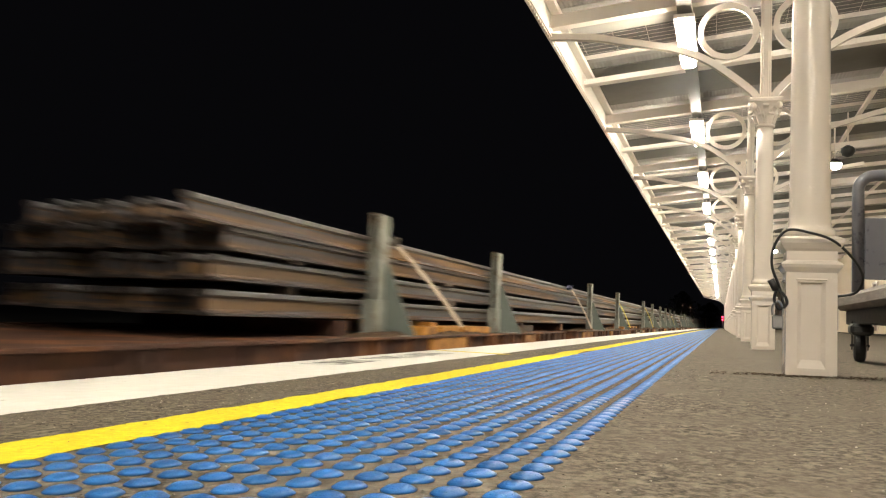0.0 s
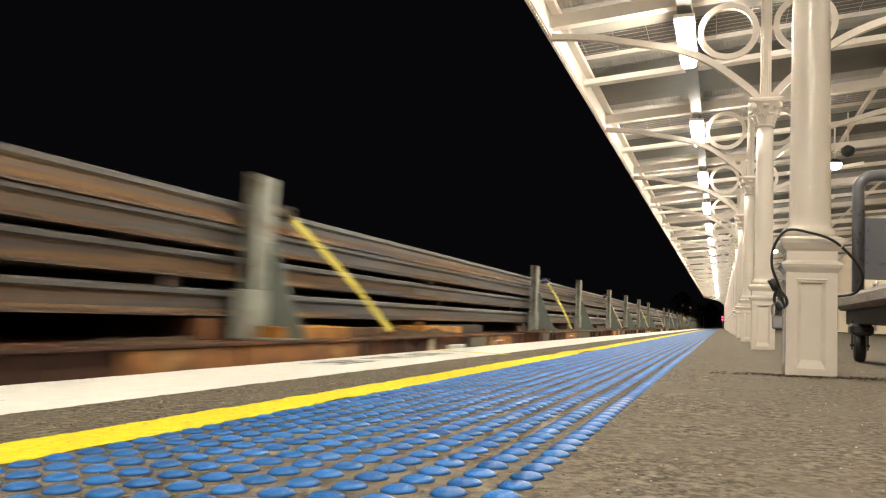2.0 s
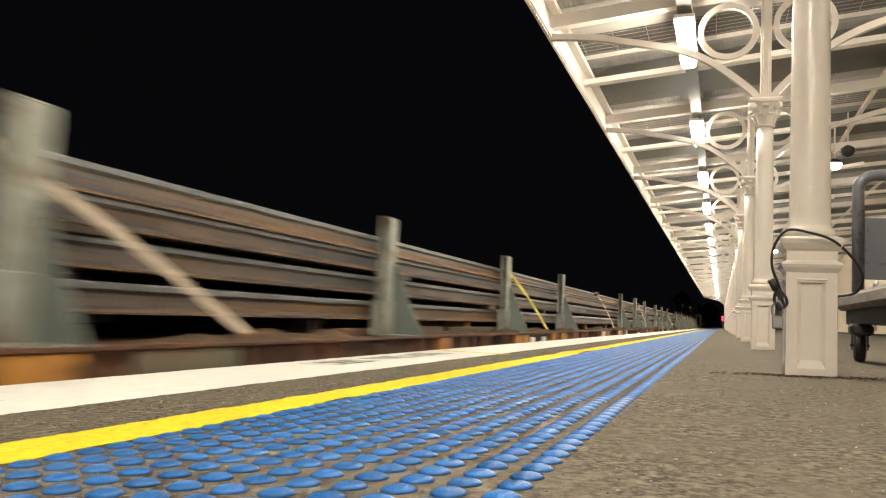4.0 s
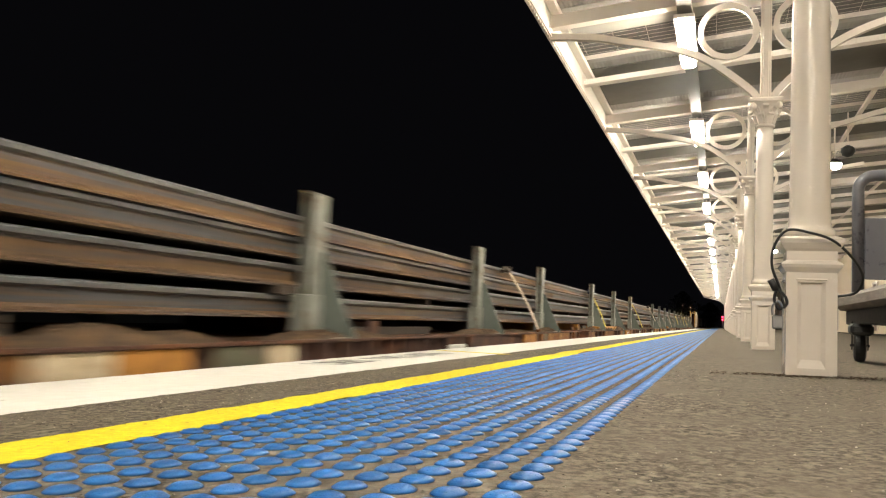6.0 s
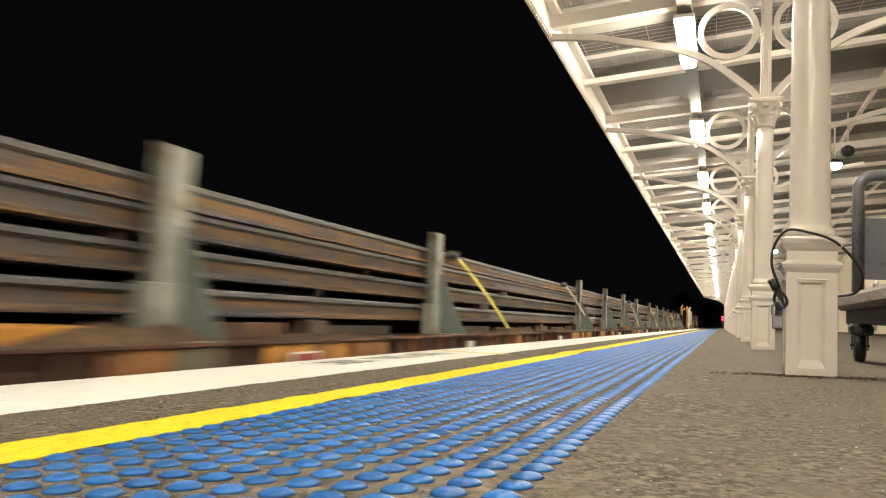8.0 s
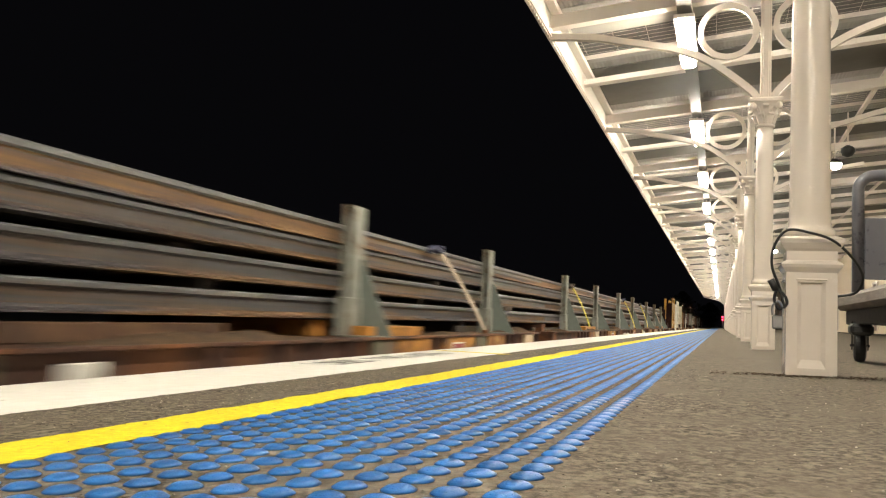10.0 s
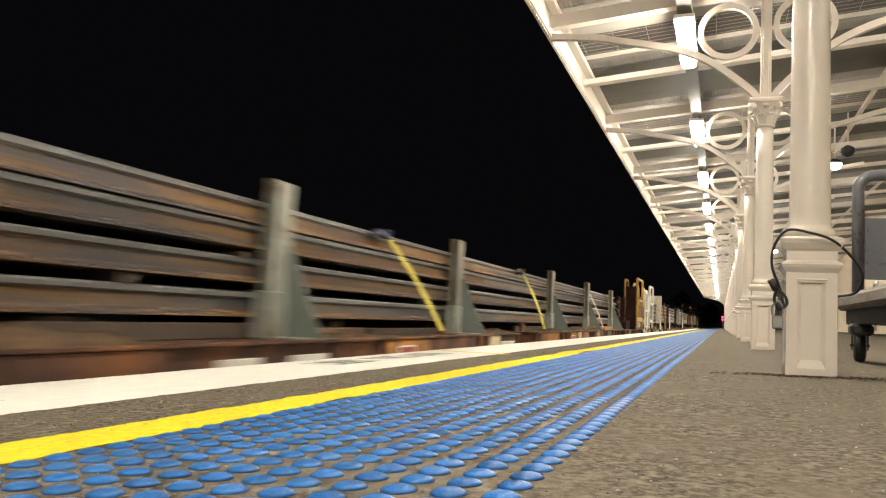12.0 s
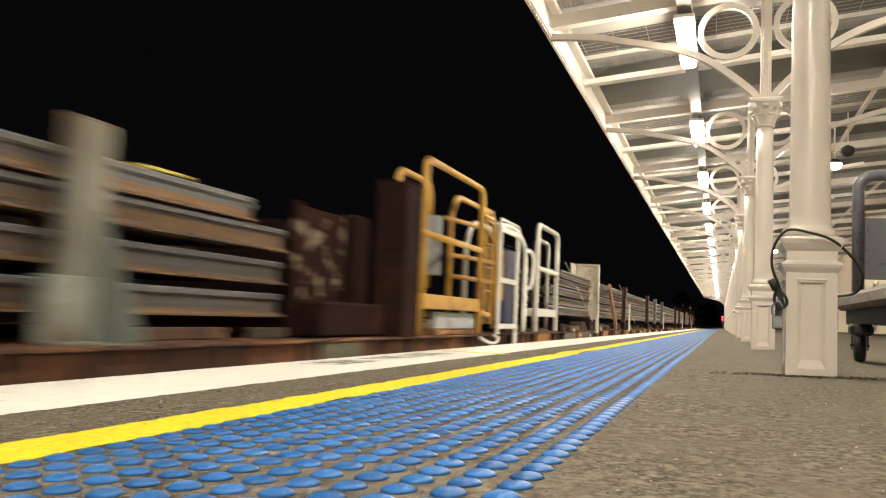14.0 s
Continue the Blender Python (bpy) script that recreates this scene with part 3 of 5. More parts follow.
# painted panels on the sill: start, end and finish (orange, rust, cream, white, green, plate, brown)
PANELS = [(7.52, 8.69, "o"), (23.48, 24.45, "r"), (24.51, 26.12, "r"), (27.82, 27.9, "c"), (28.39, 28.94, "w"),
          (29.09, 29.84, "g"), (29.91, 30.99, "p"), (60.23, 60.77, "c"), (60.81, 61.65, "r"), (63.34, 63.51, "o"),
          (63.54, 64.01, "c"), (64.02, 64.59, "o"), (64.82, 65.35, "g"), (65.4, 65.73, "c"), (68.97, 69.59, "w"),
          (69.69, 71.8, "n"), (73.55, 73.73, "r"), (73.75, 74.08, "g"), (74.12, 74.92, "r"), (74.94, 76.12, "r"),
          (84.23, 84.74, "r"), (84.77, 85.18, "g"), (85.67, 86.82, "p"), (114.09, 114.32, "c"), (114.38, 117.47, "n"),
          (119.17, 119.95, "r"), (120.07, 120.62, "c"), (122.15, 122.55, "r"), (124.24, 125.28, "n"), (125.78, 126.2, "w"),
          (129.32, 130.85, "n"), (132.03, 132.7, "w"), (134.39, 134.87, "r"), (134.91, 135.93, "o"), (137.19, 137.77, "p"),
          (11.5, 12.2, "r"), (15.8, 16.5, "c"), (16.8, 18.2, "r"), (21.2, 21.7, "o"), (31.4, 32.8, "g"), (33.05, 33.6, "g"),
          (35.1, 36.35, "p"), (36.4, 38.0, "g"), (56.3, 56.75, "r"), (72.4, 73.2, "o"), (78.5, 79.3, "r"), (81.0, 82.7, "r"),
          (86.95, 87.6, "r"), (107.6, 108.1, "g"), (108.15, 109.0, "o"), (109.4, 110.5, "p"), (110.55, 111.0, "g"), (111.05, 111.9, "r"),
          (113.0, 113.6, "c"), (122.6, 123.7, "p"), (126.6, 127.1, "w"), (128.2, 129.28, "p"), (131.5, 131.95, "c"), (138.0, 138.4, "c"),
          (138.5, 139.4, "r"), (140.7, 141.0, "c"), (141.05, 141.6, "r"), (142.4, 143.2, "g"), (147.3, 148.0, "g")]
# orange steel bearers that fill the gap under the rails
LONG_BEARERS = [(7.52, 7.97), (8.09, 8.74), (8.84, 9.98), (25.05, 26.12), (27.82, 29.09), (80.6, 83.5), (83.64, 84.27), (107.7, 109.0), (119.17, 120.7), (140.8, 142.2), (142.25, 144.0)]
KNOWN = [(2.0, 38.4), (56.0, 89.0), (107.0, 151.0)]      # stretches of sill whose panels are given above
SIDE = -2.69                   # outer face of the wagon side
POST_X = -2.97                 # outer face of the stanchions
FAR_SIDE = SIDE - 2.70
LOAD0, LOAD1 = 4.22, 147.28     # ends of the long rails at the start of the clip
MOVING = []                    # (thing, place at the start)


def on_train(ob, x, y, z):
    ob.matrix_basis = pose(x, y, z)
    MOVING.append((ob, (x, y, z)))
    return ob


def build_post():
    """A stanchion with a wide foot, its face towards the platform at x = 0; the gusset trails behind it."""
    bm = boxed(-0.012, 0.0, -0.12, 0.12, 0.0, 1.105, 0.003)
    box(bm, -0.09, -0.012, -0.018, 0.018, 0.0, 1.105)
    box(bm, -0.102, -0.09, -0.12, 0.12, 0.0, 1.105, 0.003)
    box(bm, -0.104, 0.002, -0.125, 0.125, 1.105, 1.118, 0.003)
    return bm


def gusset_mesh():
    bm = bmesh.new()
    prof = [(0.0, 0.0), (0.315, 0.0), (0.315, 0.035), (0.24, 0.17), (0.15, 0.36), (0.07, 0.56), (0.03, 0.655), (0.0, 0.665)]
    a = [bm.verts.new((x, 0.06, z)) for x, z in prof]
    b = [bm.verts.new((x, 0.075, z)) for x, z in prof]
    bm.faces.new(a)
    bm.faces.new(list(reversed(b)))
    for k in range(len(prof)):
        bm.faces.new((a[k], b[k], b[(k + 1) % len(prof)], a[(k + 1) % len(prof)]))
    return bm


def mesh_of(name, bm, mat):
    me = bpy.data.meshes.new(name)
    bmesh.ops.recalc_face_normals(bm, faces=bm.faces)
    bm.to_mesh(me)
    bm.free()
    me.materials.append(mat)
    return me


POST_ME = mesh_of("stanchion", build_post(), POST)
WORN_POST_ME = mesh_of("stanchion", build_post(), POST_WORN)
GUSSET_ME = mesh_of("gusset", gusset_mesh(), GUSSET)
FOOT_ME = mesh_of("foot_plate", box(boxed(-0.10, 0.02, -0.21, 0.14, 0.0, 0.33, 0.008), -0.05, 0.27, -0.2, 0.17, -0.004, 0.014, 0.003), POST)


def child(name, me, parent, m, label=""):
    ob = new(name, me)
    ob.parent = parent
    ob.matrix_basis = m
    return tagged(ob, label)


def wheel_mesh(r=0.42):
    bm = lathe(bmesh.new(), [(r + 0.03, 0.0), (r + 0.03, 0.03), (r, 0.04), (r - 0.01, 0.13), (r - 0.06, 0.13), (r - 0.08, 0.09), (0.14, 0.07), (0.12, 0.15), (0.0001, 0.15)], 28)
    bmesh.ops.rotate(bm, verts=bm.verts, matrix=Matrix.Rotation(math.pi / 2, 3, "Y"))
    return bm


WHEEL_ME = mesh_of("wheel", wheel_mesh(), SILL)


def dirt_heap(y0, y1, rnd):
    """An uneven low heap of scale and dirt on the deck between y0 and y1."""
    bm = bmesh.new()
    n, tall, ph = max(8, int((y1 - y0) / 0.02)), rnd.uniform(0.03, 0.085), rnd.uniform(0, 50)
    across = (-0.40, -0.30, -0.22, -0.15, -0.09, -0.04, -0.005)
    rows = []
    for i in range(n + 1):
        y = y0 + (y1 - y0) * i / n
        fade = min(1.0, 4 * min(i, n - i) / n)
        row = []
        for k, dx in enumerate(across):
            dome = math.sin(math.pi * k / (len(across) - 1))
            h = tall * fade * dome * (0.75 + 0.9 * noise.noise((y * 2.2 + ph, dx * 6, ph))) + 0.030 * fade * dome * noise.noise((y * 15 + ph, dx * 22, 2)) + 0.016 * fade * dome * noise.noise((y * 41 + ph, dx * 47, 7))
            row.append(bm.verts.new((SIDE + dx, y, max(0.0, h) - 0.004)))
        rows.append(row)
    for p, q in zip(rows, rows[1:]):
        for k in range(len(across) - 1):
            bm.faces.new((p[k], p[k + 1], q[k + 1], q[k]))
    return bm


DIRT = material("rust_scale_and_dirt", (0.10, 0.068, 0.044), 0.95, second=(0.045, 0.032, 0.024), scale=30, amount=0.4, bump=1.0, bump_scale=60, third=(0.17, 0.10, 0.05), third_scale=9, third_cut=0.6, spec=0.1)


def build_wagon(y0, y1, posts, seed, plain=0.0):
    """A flat wagon: sills, deck, cross bolsters, stanchions on both sides, bogies and couplers."""
    rnd = random.Random(seed)
    w = on_train(thing("flat_wagon", pose(0, 0, 0), "rusty flat rail wagon with grey-green steel stanchions", "rail wagon", "wagons of the goods train"), 0, y0, 0.0)
    a, b = 0.55, y1 - y0 - 0.55
    bm = boxed(SIDE - 0.10, SIDE + 0.006, a, b, -0.024, 0.0, 0.005)
    box(bm, SIDE - 0.06, SIDE - 0.045, a, b, -0.36, -0.024)
    box(bm, SIDE - 0.10, SIDE - 0.005, a, b, -0.40, -0.36, 0.006)
    part("side_sill", bm, SILL, w)
    bm = boxed(FAR_SIDE, FAR_SIDE + 0.1, a, b, -0.40, 0.0, 0.006)
    part("side_sill", bm, SILL, w)
    part("deck", boxed(FAR_SIDE + 0.1, SIDE - 0.1, a, b, -0.05, -0.012), SILL, w)
    for e0, e1 in ((a, a + 0.12), (b - 0.12, b)):
        part("headstock", boxed(FAR_SIDE + 0.02, SIDE - 0.02, e0, e1, -0.5, -0.002, 0.01), SILL, w)
    # side brackets, pockets and painted panels along the sill
    y = a + 0.3
    while y < b - 0.9:
        kind = rnd.random() if y > plain else 0.9
        ln = rnd.uniform(0.25, 0.9)
        if any(k0 - ln < y + y0 < k1 for k0, k1 in KNOWN):
            kind = 0.9         # nothing but ribs, and those clear of the given panels
            if any(u0 - 0.1 < y + y0 + d < u1 + 0.05 for u0, u1, _ in PANELS for d in (0.0, ln)):
                y += 0.3
                continue
        if kind < 0.30:
            part("side_panel", boxed(SIDE - 0.05, SIDE - 0.012 + rnd.uniform(0, 0.006), y, y + ln, -0.34, -0.027, 0.004), SILL_ORANGE, w, "orange-painted panel")
        elif kind < 0.42:
            part("side_panel", boxed(SIDE - 0.05, SIDE - 0.014, y, y + ln * 1.3, -0.34, -0.027, 0.004), SILL_GREEN, w, "faded green panel")
        elif kind < 0.45:
            p = part("side_panel", boxed(SIDE - 0.05, SIDE - 0.012, y, y + 0.45, -0.34, -0.027, 0.004), SILL_ORANGE, w, "orange-painted panel")
            part("plate", boxed(SIDE - 0.012, SIDE - 0.006, y + 0.1, y + 0.36, -0.15, -0.075, 0.002), WHITE_RAIL, p, "white plate with a red bar")
            part("plate_bar", boxed(SIDE - 0.006, SIDE - 0.003, y + 0.13, y + 0.33, -0.13, -0.095), RED_PAINT, p)
        elif kind < 0.54:
            part("data_panel", boxed(SIDE - 0.05, SIDE - 0.012, y, y + 0.22, -0.19, -0.075, 0.004), WHITE_RAIL, w, "dirty white data panel")
        else:
            part("rib", boxed(SIDE - 0.05, SIDE - 0.008, y, y + 0.05, -0.36, -0.026, 0.004), SILL, w)
            part("rib", boxed(SIDE - 0.05, SIDE - 0.008, y + ln, y + ln + 0.05, -0.36, -0.026, 0.004), SILL, w)
        y += ln + rnd.uniform(0.12, 0.5)
    for u0, u1, kind in PANELS:
        if y0 + a < u0 and u1 < y0 + b:
            p0, p1 = u0 - y0, u1 - y0
            low, high = (-0.27, -0.105) if kind == "w" else (-0.35, -0.027)
            mat, label = {"o": (SILL_ORANGE, "orange-painted panel"), "r": (SILL_MOTTLED, "rust-mottled orange panel"), "c": (SILL_CREAM, "stained cream panel"), "w": (WHITE_RAIL, "dirty white data panel"),
                          "g": (SILL_GREEN, "faded green panel"), "p": (SILL_ORANGE, "orange-painted panel"), "n": (SILL, "")}[kind]
            p = part("side_panel", boxed(SIDE - 0.05, SIDE - 0.012, p0, p1, low, high, 0.004), mat, w, label)
            if kind == "p":
                m = (p0 + p1) / 2
                part("plate", boxed(SIDE - 0.012, SIDE - 0.006, m - 0.28, m + 0.12, -0.19, -0.08, 0.002), WHITE_RAIL, p, "white plate with a red bar")
                part("plate_bar", boxed(SIDE - 0.006, SIDE - 0.003, m - 0.25, m + 0.09, -0.155, -0.095), RED_PAINT, p)
    for u0, u1 in LONG_BEARERS:
        if y0 + a < u0 and u1 < y0 + b:
            part("bearer", boxed(SIDE - 0.42, SIDE - 0.11, u0 - y0, u1 - y0, -0.012, 0.085, 0.008), SILL_ORANGE, w, "worn orange bearer")
    # heaps of rust scale and dirt along the edge of the deck
    y = max(a + 0.3, plain)
    while y < b - 1.5:
        ln = rnd.uniform(0.8, 2.6)
        if not 142.5 < y + y0 < 152:
            part("rust_scale", dirt_heap(y, min(y + ln, b - 0.1), rnd), DIRT, w, "loose rust scale and dirt")
        y += ln + rnd.uniform(0.3, 2.5)
    # a low brown kerb along the deck, in lengths
    y = a + 0.2
    while y < b - 0.8:
        ln = rnd.uniform(0.8, 2.6)
        if rnd.random() < 0.5 and y + y0 > 10:
            part("deck_kerb", boxed(SIDE - 0.46, SIDE - 0.41, y, min(y + ln, b - 0.1), -0.012, rnd.uniform(0.05, 0.10), 0.006), BROWN_RUST if rnd.random() < 0.4 else OLD_TIMBER, w)
        y += ln + rnd.uniform(0.02, 0.5)
    # timber and steel bearers under the load
    y = max(a + 0.4, plain)
    while y < b - 0.6:
        ln = rnd.choice((0.22, 0.25, 0.3))
        mat = SILL_ORANGE if ln > 1 or rnd.random() < 0.25 else (SILL if rnd.random() < 0.4 else OLD_TIMBER)
        if not 145.5 < y + y0 < 152:
            part("bearer", boxed(FAR_SIDE + 0.25, SIDE - (rnd.uniform(0.28, 0.5) if ln < 1 else 0.24), y, min(y + ln, b), -0.012, 0.125 if ln < 1 else rnd.uniform(0.07, 0.10), 0.008), mat, w)
        y += ln + rnd.uniform(1.6, 4.4)
    for p in posts:
        q = p - 0.08 - y0
        worn = p > 130
        s = child("stanchion", WORN_POST_ME if worn else POST_ME, w, pose(POST_X, q, -0.006), "rust-streaked stanchion" if worn else "")
        child("gusset", GUSSET_ME, s, pose(0, 0, 0), "grey-green triangular gusset")
        child("foot_plate", FOOT_ME, s, pose(0, 0, 0))
        s = child("stanchion", POST_ME, w, pose(FAR_SIDE + 0.28, q, -0.006, 0, 0, 180))
    for e in (2.0, y1 - y0 - 2.0):
        for dy in (-0.9, 0.9):
            for x, r in ((-3.45, 0), (-4.75, 180)):
                child("wheel", WHEEL_ME, w, pose(x, e + dy, -0.58, 0, 0, r))
        part("bogie_frame", box(boxed(-3.22, -3.08, e - 1.25, e + 1.25, -0.70, -0.45, 0.03), -4.95, -4.81, e - 1.25, e + 1.25, -0.70, -0.45, 0.03), SILL, w)
    part("coupler", box(boxed(-4.12, -3.94, -0.05, 0.6, -0.45, -0.25, 0.02), -4.12, -3.94, y1 - y0 - 0.6, y1 - y0 + 0.0, -0.45, -0.25, 0.02), SILL, w)
    return w


GUARD = material("pale_grey_sheet_paint", (0.42, 0.45, 0.46), 0.55, second=(0.30, 0.32, 0.33), scale=5, amount=0.6, third=(0.24, 0.15, 0.08), third_scale=4, third_cut=0.63)
CABINET = material("dark_blue_cabinet_paint", (0.016, 0.022, 0.085), 0.5, second=(0.011, 0.015, 0.05), scale=4, amount=0.6, third=(0.10, 0.07, 0.04), third_scale=3, third_cut=0.66)
BROWN_RUST = material("rusty_brown_post", (0.10, 0.055, 0.035), 0.8, second=(0.05, 0.03, 0.022), scale=5, amount=0.5, third=(0.20, 0.11, 0.055), third_scale=4, third_cut=0.6, spec=0.2)
RED_PAINT = material("red_paint", (0.30, 0.045, 0.045), 0.6, scale=8)


def rail_profile():
    """Half outline of a flat-bottomed rail, 0.172 m high."""
    half = [(0.073, 0.0), (0.073, 0.011), (0.025, 0.026), (0.0095, 0.043), (0.0085, 0.078), (0.0085, 0.113), (0.014, 0.124), (0.034, 0.134), (0.036, 0.159), (0.030, 0.168), (0.016, 0.172)]
    return half + [(-x, z) for x, z in reversed(half)]


def rail_mesh(y0, y1, seed, climb=0.0):
    rnd = random.Random(seed)
    prof = rail_profile()
    ys = [y0]
    while ys[-1] + 4.0 < y1:
        ys.append(ys[-1] + 2.0)
    ys.append(y1)
    vs, fs, n = [], [], len(prof)
    ph = rnd.uniform(0, 6)
    for y in ys:
        dx = 0.006 * math.sin(y * 0.13 + ph) + 0.003 * noise.noise((y * 0.4, seed, 0))
        dz = 0.004 * noise.noise((y * 0.12, seed * 1.7, 5)) + 0.004 + climb * (y - 35)
        vs += [(x + dx, y, z + dz) for x, z in prof]
    for s in range(len(ys) - 1):
        fs += [(s * n + k, s * n + (k + 1) % n, (s + 1) * n + (k + 1) % n, (s + 1) * n + k) for k in range(n)]
    fs.append(tuple(range(n)))
    fs.append(tuple((len(ys) - 1) * n + k for k in reversed(range(n))))
    me = bpy.data.meshes.new("rail")
    me.from_pydata(vs, [], fs)
    for mm in (RAIL, RAIL_END, RAIL_HEAD, RAIL_RUST):
        me.materials.append(mm)
    rusty = rnd.random() < 0.62
    ochre = [rnd.random() < 0.32 for k in range(40)]      # lengths of rail with an ochre web
    for f in me.polygons:
        k = f.index % n
        if f.index >= len(me.polygons) - 2:
            f.material_index = 1
        elif 6 <= k <= 14:
            f.material_index = 2
        elif k in (0, 1, 2, 18, 19, 20, 21) or ((rusty or ochre[f.index // n // 4]) and k in (3, 17)) or (ochre[f.index // n // 4] and k in (4, 16)):
            f.material_index = 3
    return me


TIERS = [0.136, 0.370, 0.582, 0.752]
CLIMB = [0.0, 0.00004, 0.00032, 0.00043]
RAIL_X0, RAIL_PITCH, RAIL_COUNT = POST_X - 0.108 - 0.073, 0.149, 14


def build_load():
    load = on_train(thing("rail_load", pose(0, 0, 0), "four tiers of long weathered steel rails strapped to the wagons", "rail load", "loads of long rails"), 0, 0, 0)
    rnd = random.Random(5)
    for t, z in enumerate(TIERS):
        n = RAIL_COUNT if t < 3 else RAIL_COUNT - 1
        for i in range(n):
            x = RAIL_X0 - i * RAIL_PITCH - (0.02 if t == 3 else 0.0)
            e0 = LOAD0 + (rnd.uniform(0.12, 0.34) + 0.015 * i if i else (0.19, 0.19, 0.34, -0.07)[t])
            e1 = LOAD1 + (rnd.uniform(-0.4, 0.05) if i else (0.1, 0.08, 0.12, -0.34)[t])
            me = rail_mesh(e0, e1, t * 20 + i, CLIMB[t])
            child("rail", me, load, pose(x, 0, z))
    return load


def build_dunnage():
    """Thin timber strips between the tiers."""
    rnd = random.Random(9)
    pile = on_train(thing("dunnage", pose(0, 0, 0), "thin dark timber strips between the tiers of rails", "dunnage", "loads of long rails"), 0, 0, 0)
    for t in (1, 2):
        y = LOAD0 + 1.2
        while y < LOAD1 - 1:
            out, long = rnd.uniform(-0.06, 0.015), 0.09
            if rnd.random() < 0.3:
                out, long = rnd.uniform(0.02, 0.05), rnd.uniform(0.2, 0.42)
            part("strip", boxed(RAIL_X0 - RAIL_PITCH * RAIL_COUNT + 0.05, RAIL_X0 + 0.05 + out, y, y + long, TIERS[t - 1] + 0.174, TIERS[t] + 0.004, 0.004), OLD_TIMBER, pile)
            y += rnd.uniform(3.2, 5.5)


def build_strap(y_top, y_low, mat, blue_top):
    s = on_train(thing("ratchet_strap", pose(0, 0, 0), ("yellow" if mat is STRAP_Y else "dirty white") + " webbing strap tied down over the load of rails", "strap", "straps over the rails"), 0, y_low, 0)
    d = y_top - y_low
    top = 0.752 + 0.178 + CLIMB[3] * (y_top - 35)
    foot, head = Vector((SIDE - 0.12, 0, 0.03)), Vector((RAIL_X0 + 0.045, d, top + 0.004))
    sag = 0.06 if abs(d) < 0.65 else 0.0     # one strap hangs slack
    pts = [head.lerp(foot, k / 16) + Vector((0.03 * math.sin(math.pi * k / 16), sag * math.sin(math.pi * k / 16), 0.01 * math.sin(math.pi * k / 16))) for k in range(17)]
    bm = bmesh.new()
    prev = None
    for i, p in enumerate(pts):
        tw = Vector((0.004, 0.036 + 0.006 * math.sin(i * 0.9 + y_low), 0.012))
        q = [bm.verts.new(Vector(p) + s2 * tw + Vector((s3 * 0.003, 0, 0))) for s2, s3 in ((-1, -1), (1, -1), (1, 1), (-1, 1))]
        if prev:
            for k in range(4):
                bm.faces.new((prev[k], prev[(k + 1) % 4], q[(k + 1) % 4], q[k]))
        else:
            bm.faces.new(q)
        prev = q
    bm.faces.new(list(reversed(prev)))
    part("webbing", bm, mat, s)
    over = bmesh.new()
    box(over, RAIL_X0 - RAIL_PITCH * (RAIL_COUNT - 1), RAIL_X0 + 0.06, d - 0.035, d + 0.035, top + 0.002, top + 0.008)
    part("top_webbing", over, STRAP_B if blue_top else mat, s)
    bm = boxed(RAIL_X0 + 0.02, RAIL_X0 + 0.10, d - 0.15, d + 0.05, top - 0.05, top + 0.012, 0.01)
    box(bm, RAIL_X0 + 0.0, RAIL_X0 + 0.12, d - 0.05, d + 0.01, top, top + 0.04, 0.008)
    tail_pts = spline([(RAIL_X0 + 0.06, d - 0.10, top - 0.005), (RAIL_X0 + 0.07, d - 0.20, top + 0.004), (RAIL_X0 + 0.065, d - 0.31, top - 0.02), (RAIL_X0 + 0.08, d - 0.42, top - 0.06)], 4)
    sweep(bm, tail_pts, 0.05, 0.045, Vector((1, 0, 0)))
    part("ratchet", bm, OLD_STRAP if not blue_top else STRAP_B, s, "dark ratchet and rolled tail")
    part("hook", boxed(SIDE - 0.15, SIDE - 0.09, -0.05, 0.05, -0.012, 0.045, 0.01), SILL, s)


STRAPS = [(7.37, 8.94, 0, 0), (17.29, 18.64, 0, 1), (25.56, 27.04, 1, 0), (35.09, 36.3, 1, 1), (43.16, 45.0, 0, 0), (52.49, 54.23, 1, 0),
          (61.8, 63.36, 0, 0), (72.8, 73.84, 0, 0), (80.97, 82.0, 1, 1), (90.53, 92.22, 1, 0), (97.83, 99.88, 0, 0), (110.23, 111.28, 0, 1),
          (119.03, 119.96, 1, 0), (128.97, 129.95, 1, 1), (134.6, 135.2, 1, 0), (141.46, 142.37, 0, 1)]


def pipe_frame(name, pts, r, mat, parent, label=""):
    return smooth(part(name, tube(bmesh.new(), pts, r, 10), mat, parent, label))


def rounded_hoop(x, y0, y1, z0, z1, r=0.12):
    """Points of an upright hoop with rounded corners."""
    pts = [(x, y0, z0), (x, y0, z1 - r)]
    for k in range(1, 6):
        a = math.pi / 2 * k / 5
        pts.append((x, y0 + r - r * math.cos(a), z1 - r + r * math.sin(a)))
    for k in range(0, 6):
        a = math.pi / 2 * k / 5
        pts.append((x, y1 - r + r * math.sin(a), z1 - r + r * math.cos(a)))
    pts.append((x, y1, z0))
    return pts


